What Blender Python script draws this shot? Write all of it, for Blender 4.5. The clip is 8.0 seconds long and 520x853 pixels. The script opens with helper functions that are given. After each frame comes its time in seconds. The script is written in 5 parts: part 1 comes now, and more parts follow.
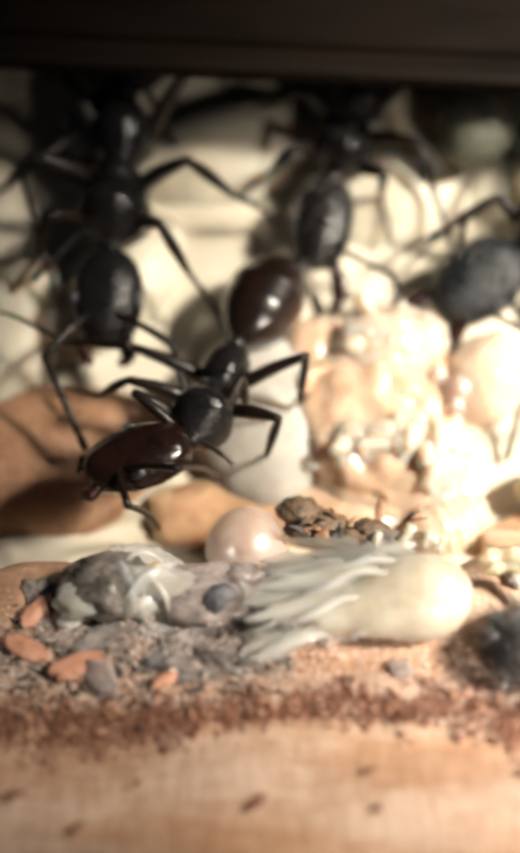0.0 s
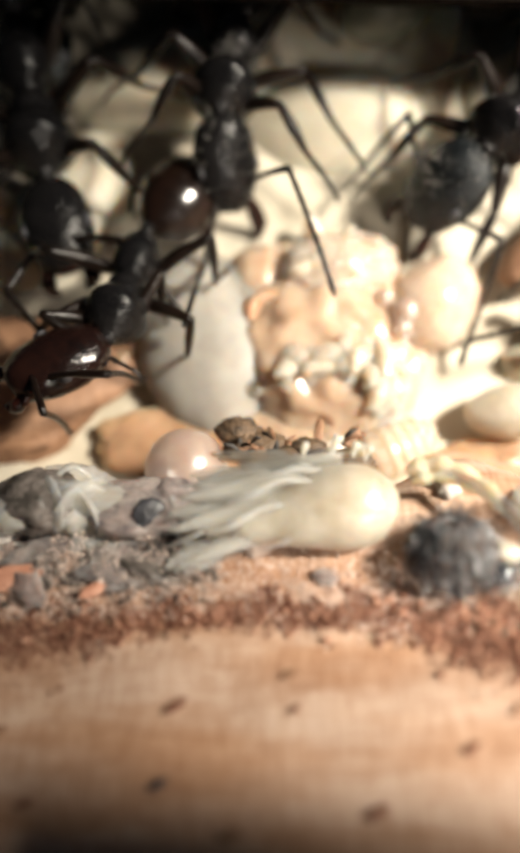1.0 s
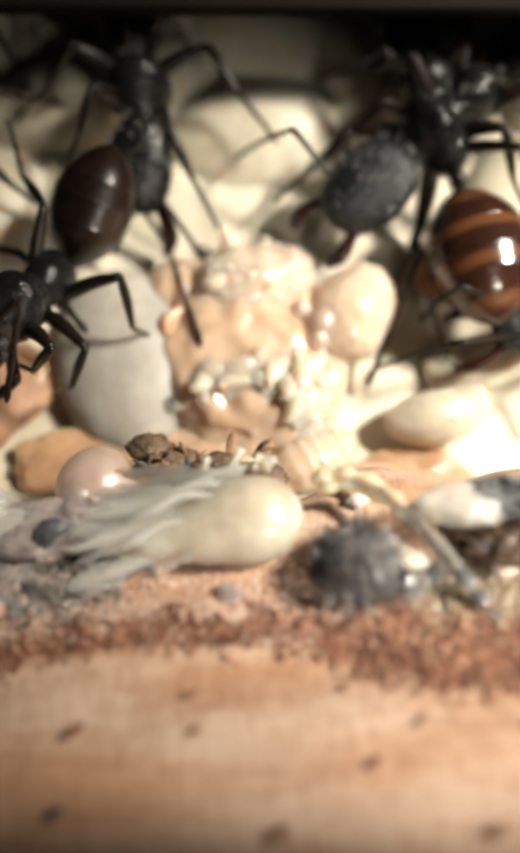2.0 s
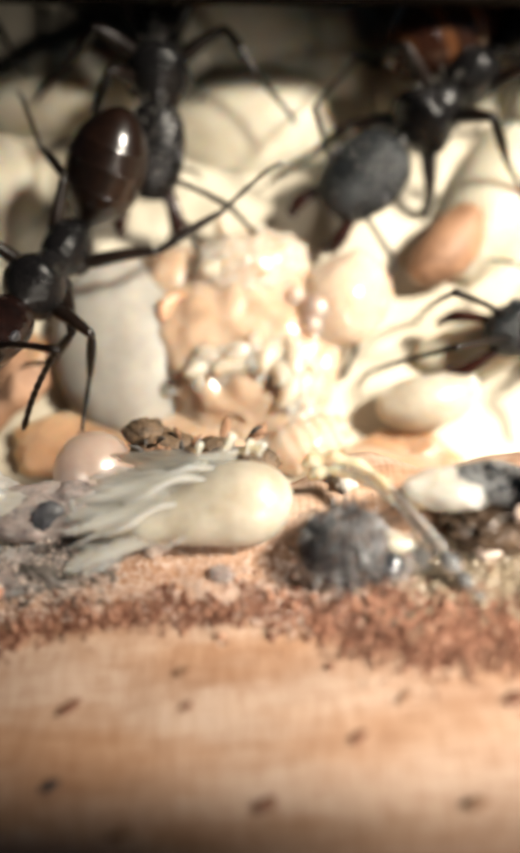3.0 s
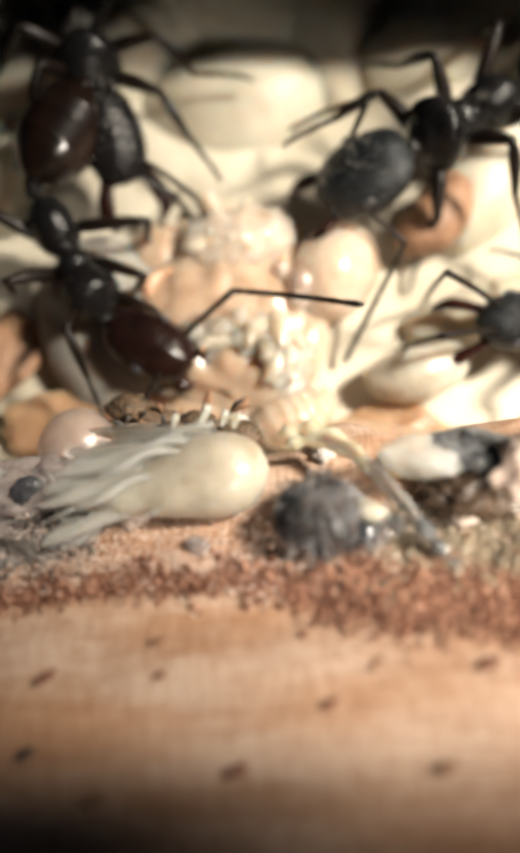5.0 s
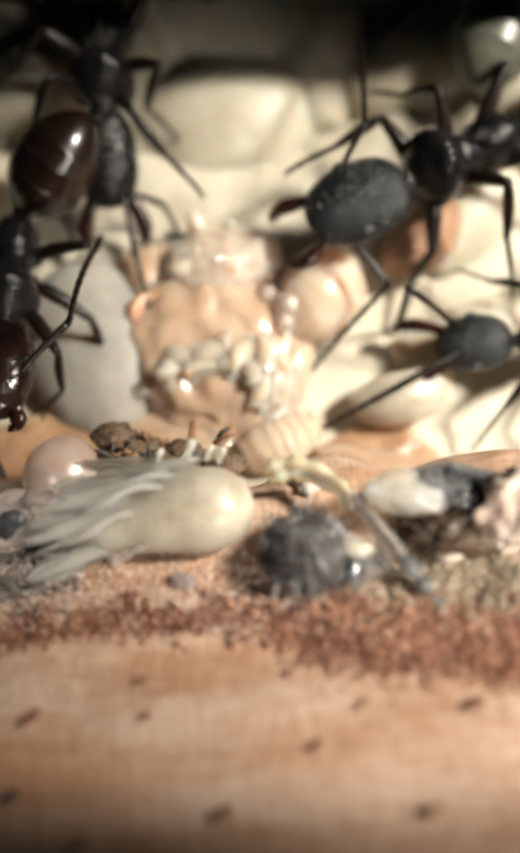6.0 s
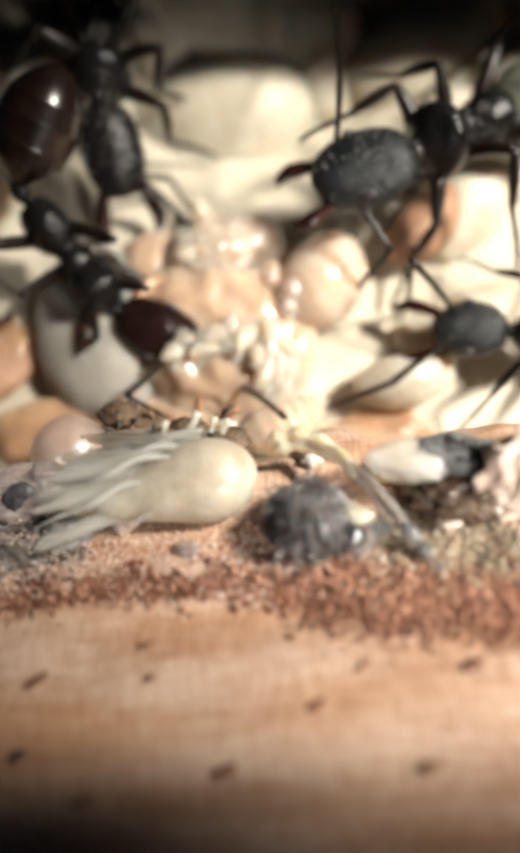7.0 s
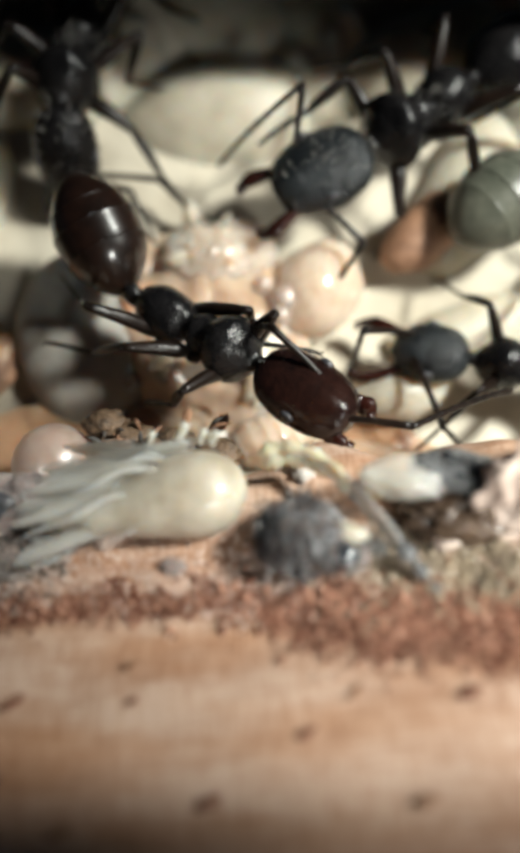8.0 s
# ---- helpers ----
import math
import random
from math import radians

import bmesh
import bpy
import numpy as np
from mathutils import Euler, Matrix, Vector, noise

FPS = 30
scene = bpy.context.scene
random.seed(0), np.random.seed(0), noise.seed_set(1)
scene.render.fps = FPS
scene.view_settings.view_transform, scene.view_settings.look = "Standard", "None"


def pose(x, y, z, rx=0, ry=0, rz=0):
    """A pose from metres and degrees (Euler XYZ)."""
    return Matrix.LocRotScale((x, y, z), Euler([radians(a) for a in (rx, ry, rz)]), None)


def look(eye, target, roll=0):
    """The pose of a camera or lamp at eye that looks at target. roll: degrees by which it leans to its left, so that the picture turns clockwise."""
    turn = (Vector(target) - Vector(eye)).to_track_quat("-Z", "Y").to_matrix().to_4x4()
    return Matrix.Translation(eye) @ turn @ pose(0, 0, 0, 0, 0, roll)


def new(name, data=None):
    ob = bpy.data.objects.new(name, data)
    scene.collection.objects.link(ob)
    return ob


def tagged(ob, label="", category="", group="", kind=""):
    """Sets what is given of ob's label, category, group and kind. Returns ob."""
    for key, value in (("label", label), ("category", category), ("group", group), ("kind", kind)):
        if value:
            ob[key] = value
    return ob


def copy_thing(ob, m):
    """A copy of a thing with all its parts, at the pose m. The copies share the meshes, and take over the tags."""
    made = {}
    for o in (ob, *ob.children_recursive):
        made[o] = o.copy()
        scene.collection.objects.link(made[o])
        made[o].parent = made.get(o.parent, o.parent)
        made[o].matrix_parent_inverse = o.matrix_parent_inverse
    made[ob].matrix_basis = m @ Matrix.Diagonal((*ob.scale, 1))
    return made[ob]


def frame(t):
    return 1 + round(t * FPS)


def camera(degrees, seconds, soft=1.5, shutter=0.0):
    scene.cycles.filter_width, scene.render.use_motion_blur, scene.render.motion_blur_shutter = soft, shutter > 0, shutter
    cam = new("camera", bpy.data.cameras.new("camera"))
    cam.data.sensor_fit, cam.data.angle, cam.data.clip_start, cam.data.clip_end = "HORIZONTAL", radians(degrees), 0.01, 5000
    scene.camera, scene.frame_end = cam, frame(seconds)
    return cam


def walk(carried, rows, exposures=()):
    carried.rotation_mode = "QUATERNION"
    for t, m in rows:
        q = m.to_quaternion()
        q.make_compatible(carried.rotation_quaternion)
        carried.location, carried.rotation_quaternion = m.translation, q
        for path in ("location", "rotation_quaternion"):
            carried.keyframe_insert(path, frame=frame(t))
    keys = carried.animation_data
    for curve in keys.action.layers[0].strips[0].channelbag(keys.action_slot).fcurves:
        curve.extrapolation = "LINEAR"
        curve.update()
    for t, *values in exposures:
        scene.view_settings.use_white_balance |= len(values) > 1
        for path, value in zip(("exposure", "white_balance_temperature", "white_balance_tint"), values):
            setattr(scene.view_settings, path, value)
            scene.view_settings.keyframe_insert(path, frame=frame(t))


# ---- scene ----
U = 0.0008  # one modelling unit in metres


def at(x, y, z, rx=0, ry=0, rz=0):
    return pose(x * U, y * U, z * U, rx, ry, rz)


# ---- camera ----
cam = camera(32.2, 8.0, soft=4.8, shutter=0.5)
PATH = [
    (0.0, at(-5.60, 1.94, 26.97, 41.78, -1.82, 1.74)),
    (0.5, at(-3.48, 1.29, 26.44, 41.31, -1.52, 1.33)),
    (1.0, at(-2.72, 0.68, 25.64, 39.88, -0.84, 1.67)),
    (1.5, at(-1.11, 0.77, 25.22, 40.25, 0.61, 0.43)),
    (2.0, at(-0.22, 0.89, 25.16, 41.12, -0.65, -0.78)),
    (2.2, at(0.19, 0.88, 25.18, 39.46, -0.90, -0.86)),
    (3.5, at(-0.00, -0.00, 26.20, 40.02, -0.01, -0.02)),
    (4.0, at(0.19, -0.48, 26.17, 39.96, 1.90, 1.92)),
    (4.5, at(0.71, -0.38, 25.60, 39.83, 0.72, 1.18)),
    (4.7, at(1.60, -0.22, 25.40, 39.48, 1.17, 0.01)),
    (6.0, at(1.94, 1.27, 26.30, 38.53, 0.80, -0.85)),
    (6.5, at(1.48, 1.54, 26.63, 37.39, -0.02, -1.30)),
    (7.0, at(2.02, -0.23, 25.82, 39.54, 1.19, -0.67)),
    (7.5, at(1.98, 0.24, 24.90, 39.52, 0.48, -0.60)),
    (8.0, at(1.92, 0.60, 25.00, 40.11, 0.04, -0.48)),
]
walk(cam, PATH, [(0.0, 0.14, 6500, 10), (0.5, 0.02, 6500, 10), (1.0, -0.1, 6500, 10), (1.5, -0.13, 6500, 10), (2.0, -0.3, 6450, 9), (3.5, 0.03, 6500, 10), (4.0, 0.22, 6500, 10),
                 (4.5, -0.12, 6500, 10), (6.0, -0.6, 6350, 9), (6.5, -0.44, 6150, 8), (7.0, -0.4, 6250, 10), (7.5, -0.62, 6200, 9), (8.0, -0.68, 5800, 4)])
cam.data.dof.use_dof = True
cam.data.dof.focus_distance = 32.6 * U
cam.data.dof.aperture_fstop = 42.0

# ---- light: the torch over the nest, and a faint sky ----
world = bpy.data.worlds.new("sky")
scene.world = world
world.use_nodes = True
sky = world.node_tree.nodes.new("ShaderNodeTexSky")
sky.sky_type = "NISHITA"
sky.sun_disc = False
sky.sun_elevation = radians(40)
sky.sun_rotation = radians(110)
world.node_tree.links.new(sky.outputs[0], world.node_tree.nodes["Background"].inputs[0])
world.node_tree.nodes["Background"].inputs[1].default_value = 0.005
lamp = bpy.data.lights.new("torch", "SPOT")
lamp.energy = 1.75
lamp.color = (1.0, 0.915, 0.775)
lamp.spot_size = radians(29)
lamp.spot_blend = 1.0
lamp.shadow_soft_size = 10.0 * U
torch = new("torch", lamp)
torch.matrix_world = look((82 * U, 4 * U, 96 * U), (15.5 * U, 26.6 * U, -1 * U))

# second, weak lamp, added: gives egg and wet skins their glint, fills shadows
lamp = bpy.data.lights.new("fill_lamp", "SPOT")
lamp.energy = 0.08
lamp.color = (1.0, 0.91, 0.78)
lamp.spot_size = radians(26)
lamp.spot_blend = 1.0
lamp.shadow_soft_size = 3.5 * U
fill_lamp = new("fill_lamp", lamp)
fill_lamp.matrix_world = look((24 * U, -28 * U, 21 * U), (1 * U, 25 * U, 1 * U))


# ---- materials ----
def surface(name, dark, light, scale, rough=0.5, bump=0.3, stretch=(1, 1, 1), fine=6.0, spread=0.0, band=None,
            specular=0.5, **more):
    """A two-scale procedural surface; scale: blotches per unit of length U."""
    m = bpy.data.materials.new(name)
    m.use_nodes = True
    nt = m.node_tree
    b = nt.nodes["Principled BSDF"]
    co = nt.nodes.new("ShaderNodeTexCoord")
    mp = nt.nodes.new("ShaderNodeMapping")
    mp.inputs["Scale"].default_value = [s * scale / U for s in stretch]
    nt.links.new(co.outputs["Object"], mp.inputs["Vector"])
    big = nt.nodes.new("ShaderNodeTexNoise")
    big.inputs["Scale"].default_value = 1.0
    big.inputs["Detail"].default_value = 4
    small = nt.nodes.new("ShaderNodeTexNoise")
    small.inputs["Scale"].default_value = fine
    small.inputs["Detail"].default_value = 3
    for n in (big, small):
        nt.links.new(mp.outputs[0], n.inputs["Vector"])
    mixf = nt.nodes.new("ShaderNodeMath")
    mixf.operation = "MULTIPLY_ADD"
    nt.links.new(small.outputs["Fac"], mixf.inputs[0])
    mixf.inputs[1].default_value = 0.45
    nt.links.new(big.outputs["Fac"], mixf.inputs[2])
    last = mixf
    if spread:
        info = nt.nodes.new("ShaderNodeObjectInfo")
        geo = nt.nodes.new("ShaderNodeNewGeometry")
        add = nt.nodes.new("ShaderNodeMath")
        nt.links.new(info.outputs["Random"], add.inputs[0])
        nt.links.new(geo.outputs["Random Per Island"], add.inputs[1])
        last = nt.nodes.new("ShaderNodeMath")
        last.operation = "MULTIPLY_ADD"
        nt.links.new(add.outputs[0], last.inputs[0])
        last.inputs[1].default_value = spread
        nt.links.new(mixf.outputs[0], last.inputs[2])
    ramp = nt.nodes.new("ShaderNodeValToRGB")
    lo = 0.5 + 0.4 * spread
    ramp.color_ramp.elements[0].position = max(0.0, lo)
    ramp.color_ramp.elements[1].position = min(1.0, lo + 0.45 + 0.5 * spread)
    ramp.color_ramp.elements[0].color = (*dark, 1)
    ramp.color_ramp.elements[1].color = (*light, 1)
    nt.links.new(last.outputs[0], ramp.inputs[0])
    colour = ramp.outputs[0]
    if band:
        wave = nt.nodes.new("ShaderNodeTexWave")
        wave.wave_type, wave.bands_direction = "BANDS", "X"
        wave.inputs["Scale"].default_value = band[0] / U
        wave.inputs["Distortion"].default_value = 0.6
        wave.inputs["Phase Offset"].default_value = 1.0
        nt.links.new(co.outputs["Object"], wave.inputs["Vector"])
        cut = nt.nodes.new("ShaderNodeValToRGB")
        cut.color_ramp.elements[0].position, cut.color_ramp.elements[1].position = 0.6, 1.0
        nt.links.new(wave.outputs["Color"], cut.inputs[0])
        mix = nt.nodes.new("ShaderNodeMix")
        mix.data_type = "RGBA"
        nt.links.new(cut.outputs[0], mix.inputs[0])
        nt.links.new(colour, mix.inputs[6])
        mix.inputs[7].default_value = (*band[1], 1)
        colour = mix.outputs[2]
    nt.links.new(colour, b.inputs["Base Color"])
    b.inputs["Roughness"].default_value = rough
    b.inputs["Specular IOR Level"].default_value = specular
    for key, value in more.items():
        b.inputs[key.replace("_", " ").title().replace("Ior", "IOR")].default_value = value
    if bump:
        bp = nt.nodes.new("ShaderNodeBump")
        bp.inputs["Strength"].default_value = bump
        bp.inputs["Distance"].default_value = 0.12 * U
        nt.links.new(small.outputs["Fac"], bp.inputs["Height"])
        nt.links.new(bp.outputs[0], b.inputs["Normal"])
    return m


def hatch(m, stretch, scale, low, amount):
    """Fine fibres of a second direction laid over a surface's colour."""
    nt = m.node_tree
    b = nt.nodes["Principled BSDF"]
    old = b.inputs["Base Color"].links[0].from_socket
    co = nt.nodes.new("ShaderNodeTexCoord")
    mp = nt.nodes.new("ShaderNodeMapping")
    mp.inputs["Scale"].default_value = [q * scale / U for q in stretch]
    nt.links.new(co.outputs["Object"], mp.inputs["Vector"])
    n = nt.nodes.new("ShaderNodeTexNoise")
    n.inputs["Scale"].default_value = 1.0
    n.inputs["Detail"].default_value = 5
    nt.links.new(mp.outputs[0], n.inputs["Vector"])
    ramp = nt.nodes.new("ShaderNodeValToRGB")
    ramp.color_ramp.elements[0].position, ramp.color_ramp.elements[1].position = 0.36, 0.6
    ramp.color_ramp.elements[0].color = (*low, 1)
    ramp.color_ramp.elements[1].color = (1, 1, 1, 1)
    nt.links.new(n.outputs["Fac"], ramp.inputs[0])
    mix = nt.nodes.new("ShaderNodeMix")
    mix.data_type = "RGBA"
    mix.blend_type = "MULTIPLY"
    mix.inputs[0].default_value = amount
    nt.links.new(old, mix.inputs[6])
    nt.links.new(ramp.outputs[0], mix.inputs[7])
    nt.links.new(mix.outputs[2], b.inputs["Base Color"])


SOFT = dict(subsurface_weight=0.85, subsurface_radius=(1.0, 0.6, 0.35), subsurface_scale=1.3 * U)
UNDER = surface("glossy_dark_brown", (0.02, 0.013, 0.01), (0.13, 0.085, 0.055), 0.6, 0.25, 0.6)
WOOD = surface("bare_wood", (0.49, 0.335, 0.25), (0.725, 0.57, 0.468), 0.16, 0.5, 0.5, (0.5, 2.2, 1), 14)
hatch(WOOD, (3.2, 0.5, 1), 1.6, (0.80, 0.70, 0.60), 0.55)
hatch(WOOD, (0.10, 0.7, 1), 0.8, (0.76, 0.60, 0.46), 0.9)
hatch(WOOD, (6.0, 0.8, 1), 1.6, (0.66, 0.52, 0.42), 0.45)
hatch(WOOD, (0.5, 6.0, 1), 1.3, (0.70, 0.54, 0.42), 0.4)
# near-black, for the boards added to block light
SHADEBOARD = surface("dark_shade_board", (0.006, 0.004, 0.003), (0.02, 0.013, 0.009), 0.1, 0.8, 0.3, (0.3, 2, 1), 6, specular=0.1)
FLOOR = surface("pale_nest_floor", (0.42, 0.365, 0.275), (0.66, 0.61, 0.50), 0.12, 0.7, 0.5, (1, 1, 1), 5)
FRASS = surface("red_brown_frass", (0.045, 0.015, 0.008), (0.19, 0.078, 0.045), 0.8, 0.75, 0.5, spread=0.3)
DUST = surface("pink_wood_dust", (0.58, 0.44, 0.37), (0.76, 0.63, 0.55), 0.5, 0.8, 0.4, spread=0.12)
SAND = surface("olive_grit", (0.06, 0.048, 0.032), (0.32, 0.255, 0.18), 0.8, 0.3, 0.5, spread=0.3)
GREY = surface("grey_debris", (0.12, 0.11, 0.11), (0.62, 0.57, 0.53), 0.7, 0.6, 0.6, spread=0.25)
BLACK = surface("black_cuticle", (0.003, 0.003, 0.0035), (0.012, 0.011, 0.011), 0.6, 0.22, 0.5, fine=9, specular=0.25)
MATT = surface("grained_black_cuticle", (0.003, 0.004, 0.005), (0.017, 0.02, 0.022), 0.9, 0.26, 0.9, (1, 1, 1), 9, specular=0.4)
LEGS = surface("dark_brown_leg", (0.003, 0.0022, 0.002), (0.012, 0.007, 0.005), 0.7, 0.32, 0.2, specular=0.3)
BROWN = surface("brown_gaster", (0.004, 0.0022, 0.0016), (0.017, 0.0075, 0.0045), 0.35, 0.17, 0.06, coat_weight=0.5, coat_roughness=0.3)
STRIPE = surface("striped_gaster", (0.016, 0.006, 0.004), (0.04, 0.014, 0.007), 0.35, 0.22, 0.06, coat_weight=0.6,
                 band=(0.2, (0.095, 0.037, 0.014)))
DUSKY = surface("dark_red_brown_cuticle", (0.004, 0.0025, 0.0025), (0.018, 0.007, 0.005), 0.5, 0.18, 0.3, fine=8)
HAIR = surface("pale_bristle", (0.14, 0.13, 0.12), (0.40, 0.38, 0.34), 1.0, 0.3, 0.0)
GREYG = surface("grey_gaster", (0.05, 0.055, 0.042), (0.15, 0.15, 0.115), 0.4, 0.35, 0.1)
RED = surface("red_brown_mandible", (0.008, 0.0025, 0.002), (0.032, 0.008, 0.005), 0.8, 0.25, 0.2)
EYE = surface("dull_black_eye", (0.02, 0.02, 0.022), (0.06, 0.06, 0.07), 2.0, 0.3, 0.3)
FOOD = surface("soft_tan_food", (0.38, 0.25, 0.165), (0.56, 0.43, 0.325), 0.30, 0.3, 0.2, fine=5, coat_weight=0.3, coat_roughness=0.15, **SOFT)
REDFOOD = surface("red_food_scrap", (0.36, 0.17, 0.09), (0.60, 0.38, 0.25), 0.9, 0.3, 0.4, coat_weight=0.3, **SOFT)
LARVA = surface("milky_larva", (0.58, 0.43, 0.32), (0.74, 0.61, 0.49), 0.5, 0.12, 0.15, spread=0.12, alpha=0.8, coat_weight=0.8, coat_roughness=0.06, subsurface_weight=0.95, subsurface_radius=(1.0, 0.7, 0.5), subsurface_scale=2.0 * U)
CLEAR = surface("clear_larva_skin", (0.66, 0.52, 0.41), (0.84, 0.74, 0.64), 0.8, 0.05, 0.1, alpha=0.5, coat_weight=1.0, coat_roughness=0.03, subsurface_weight=0.95, subsurface_radius=(1.0, 0.7, 0.5), subsurface_scale=2.0 * U)
JELLY = surface("white_jelly", (0.62, 0.48, 0.38), (0.80, 0.69, 0.59), 0.9, 0.06, 0.2, fine=4, alpha=0.6, coat_weight=1.0, coat_roughness=0.04, subsurface_weight=0.95, subsurface_radius=(1.0, 0.7, 0.5), subsurface_scale=2.0 * U)
BARK = surface("withered_brown", (0.16, 0.08, 0.045), (0.38, 0.21, 0.12), 0.5, 0.6, 0.5)
CREAM = surface("cream_cocoon", (0.42, 0.375, 0.285), (0.60, 0.565, 0.47), 0.22, 0.5, 0.25, **SOFT)
IVORY = surface("ivory_pupa", (0.40, 0.345, 0.265), (0.60, 0.56, 0.475), 0.8, 0.36, 0.25, coat_weight=0.35, coat_roughness=0.25, alpha=0.9, subsurface_weight=0.95, subsurface_radius=(1.0, 0.75, 0.5), subsurface_scale=1.6 * U)
PEARL = surface("pearly_egg", (0.46, 0.335, 0.275), (0.66, 0.56, 0.51), 0.3, 0.4, 0.02, alpha=0.62, coat_weight=1.0, coat_roughness=0.31, coat_ior=2.1, subsurface_weight=0.9, subsurface_radius=(1.0, 0.7, 0.5), subsurface_scale=1.5 * U)
BULB = surface("grey_white_bulb", (0.27, 0.25, 0.22), (0.42, 0.395, 0.355), 0.25, 0.6, 0.05, **SOFT)
GAUZE = surface("streaked_gauzy_skin", (0.36, 0.315, 0.25), (0.82, 0.78, 0.69), 0.5, 0.12, 0.4, (0.25, 5.0, 2.0), 7, alpha=0.36, coat_weight=0.9, coat_roughness=0.05, subsurface_weight=0.7, subsurface_radius=(1.0, 0.8, 0.6), subsurface_scale=0.8 * U)
VEIL = surface("veil_skin", (0.66, 0.61, 0.53), (0.92, 0.88, 0.81), 0.7, 0.1, 0.3, (0.4, 2.5, 1), alpha=0.48, coat_weight=0.8, coat_roughness=0.06, subsurface_weight=0.7, subsurface_radius=(1.0, 0.8, 0.6), subsurface_scale=0.8 * U)
SILVER = surface("pale_grey_hair", (0.36, 0.37, 0.40), (0.78, 0.77, 0.76), 0.8, 0.22, 0.0)
FUZZ = surface("grey_fuzz", (0.012, 0.014, 0.018), (0.075, 0.075, 0.08), 0.6, 0.4, 0.6)
MURK = surface("dark_fuzz", (0.012, 0.012, 0.013), (0.12, 0.11, 0.10), 0.6, 0.7, 0.8)
LILAC = surface("lilac_wet_skin", (0.16, 0.135, 0.14), (0.62, 0.52, 0.48), 0.9, 0.3, 0.25, alpha=0.72, coat_weight=0.4, subsurface_weight=0.8, subsurface_radius=(1.0, 0.7, 0.6), subsurface_scale=0.8 * U)
OLIVE = surface("olive_mottled_skin", (0.035, 0.032, 0.026), (0.26, 0.22, 0.20), 0.9, 0.4, 0.4, coat_weight=0.2)
BEIGE = surface("beige_frayed_skin", (0.46, 0.37, 0.25), (0.70, 0.61, 0.46), 0.8, 0.3, 0.4, coat_weight=0.3, **SOFT)
FLAKE = surface("pink_wood_flake", (0.42, 0.18, 0.11), (0.66, 0.36, 0.25), 0.6, 0.6, 0.4)
SLATE = surface("glossy_blue_grey_skin", (0.012, 0.014, 0.018), (0.08, 0.085, 0.095), 0.6, 0.1, 0.4, coat_weight=1.0)
SMEAR = surface("brown_floor_smear", (0.26, 0.14, 0.075), (0.52, 0.34, 0.21), 0.3, 0.35, 0.4, **SOFT)
FIBRE = surface("tan_wood_fibre", (0.09, 0.034, 0.019), (0.50, 0.27, 0.18), 0.8, 0.6, 0.3, spread=0.35)
HUSK = surface("dark_brown_husk", (0.018, 0.012, 0.008), (0.2, 0.125, 0.07), 1.1, 0.6, 0.8)
SMOKE = surface("smoky_wet_skin", (0.05, 0.053, 0.06), (0.34, 0.34, 0.34), 0.9, 0.07, 0.4, alpha=0.85, coat_weight=1.0, coat_roughness=0.04)
GLASS = surface("clear_skin", (0.9, 0.92, 0.93), (1, 1, 1), 0.5, 0.05, 0.15, transmission_weight=0.95, ior=1.4)
CHAFF = surface("straw_chaff", (0.16, 0.10, 0.045), (0.46, 0.33, 0.18), 0.6, 0.6, 0.4, spread=0.3)


# ---- mesh helpers ----
def link(name, bm, material, parent=None, label="", m=None):
    for f in bm.faces:
        f.smooth = True
    bmesh.ops.scale(bm, vec=(U, U, U), verts=bm.verts)
    bmesh.ops.recalc_face_normals(bm, faces=bm.faces)
    me = bpy.data.meshes.new(name)
    bm.to_mesh(me)
    bm.free()
    me.materials.append(material)
    ob = new(name, me)
    if parent:
        ob.parent = parent
    if m:
        ob.matrix_basis = m
    return tagged(ob, label)


def part(name, bm, material, parent, label="", m=None):
    return link(name, bm, material, parent, label, m)


def curve(points, n=6):
    """Catmull-Rom points through the given ones."""
    p = [Vector(q) for q in points]
    p = [2 * p[0] - p[1]] + p + [2 * p[-1] - p[-2]]
    out = []
    for i in range(1, len(p) - 2):
        for k in range(n):
            t = k / n
            a, b, c, d = p[i - 1:i + 3]
            out.append(0.5 * (2 * b + (c - a) * t + (2 * a - 5 * b + 4 * c - d) * t * t + (3 * b - a - 3 * c + d) * t ** 3))
    return out + [p[-2]]


def sweep(bm, points, radii, seg=8, flat=1.0):
    """A closed tapered tube along points; radii are spread evenly along it."""
    rings, side = [], None
    n = len(points)
    for i, p in enumerate(points):
        way = (points[min(i + 1, n - 1)] - points[max(i - 1, 0)]).normalized()
        if side is None:
            side = way.orthogonal().normalized()
        side = (side - way * side.dot(way)).normalized()
        up = way.cross(side)
        s = i / (n - 1) * (len(radii) - 1)
        k = min(int(s), len(radii) - 2)
        r = radii[k] + (radii[k + 1] - radii[k]) * (s - k)
        rings.append([bm.verts.new(p + side * (r * math.cos(2 * math.pi * j / seg)) + up * (r * flat * math.sin(2 * math.pi * j / seg)))
                      for j in range(seg)])
    for a, b in zip(rings, rings[1:]):
        for j in range(seg):
            bm.faces.new((a[j], a[(j + 1) % seg], b[(j + 1) % seg], b[j]))
    bm.faces.new(rings[0][::-1])
    bm.faces.new(rings[-1])


def tube(points, radii, seg=8, n=5, flat=1.0):
    bm = bmesh.new()
    sweep(bm, curve(points, n), radii, seg, flat)
    return bm


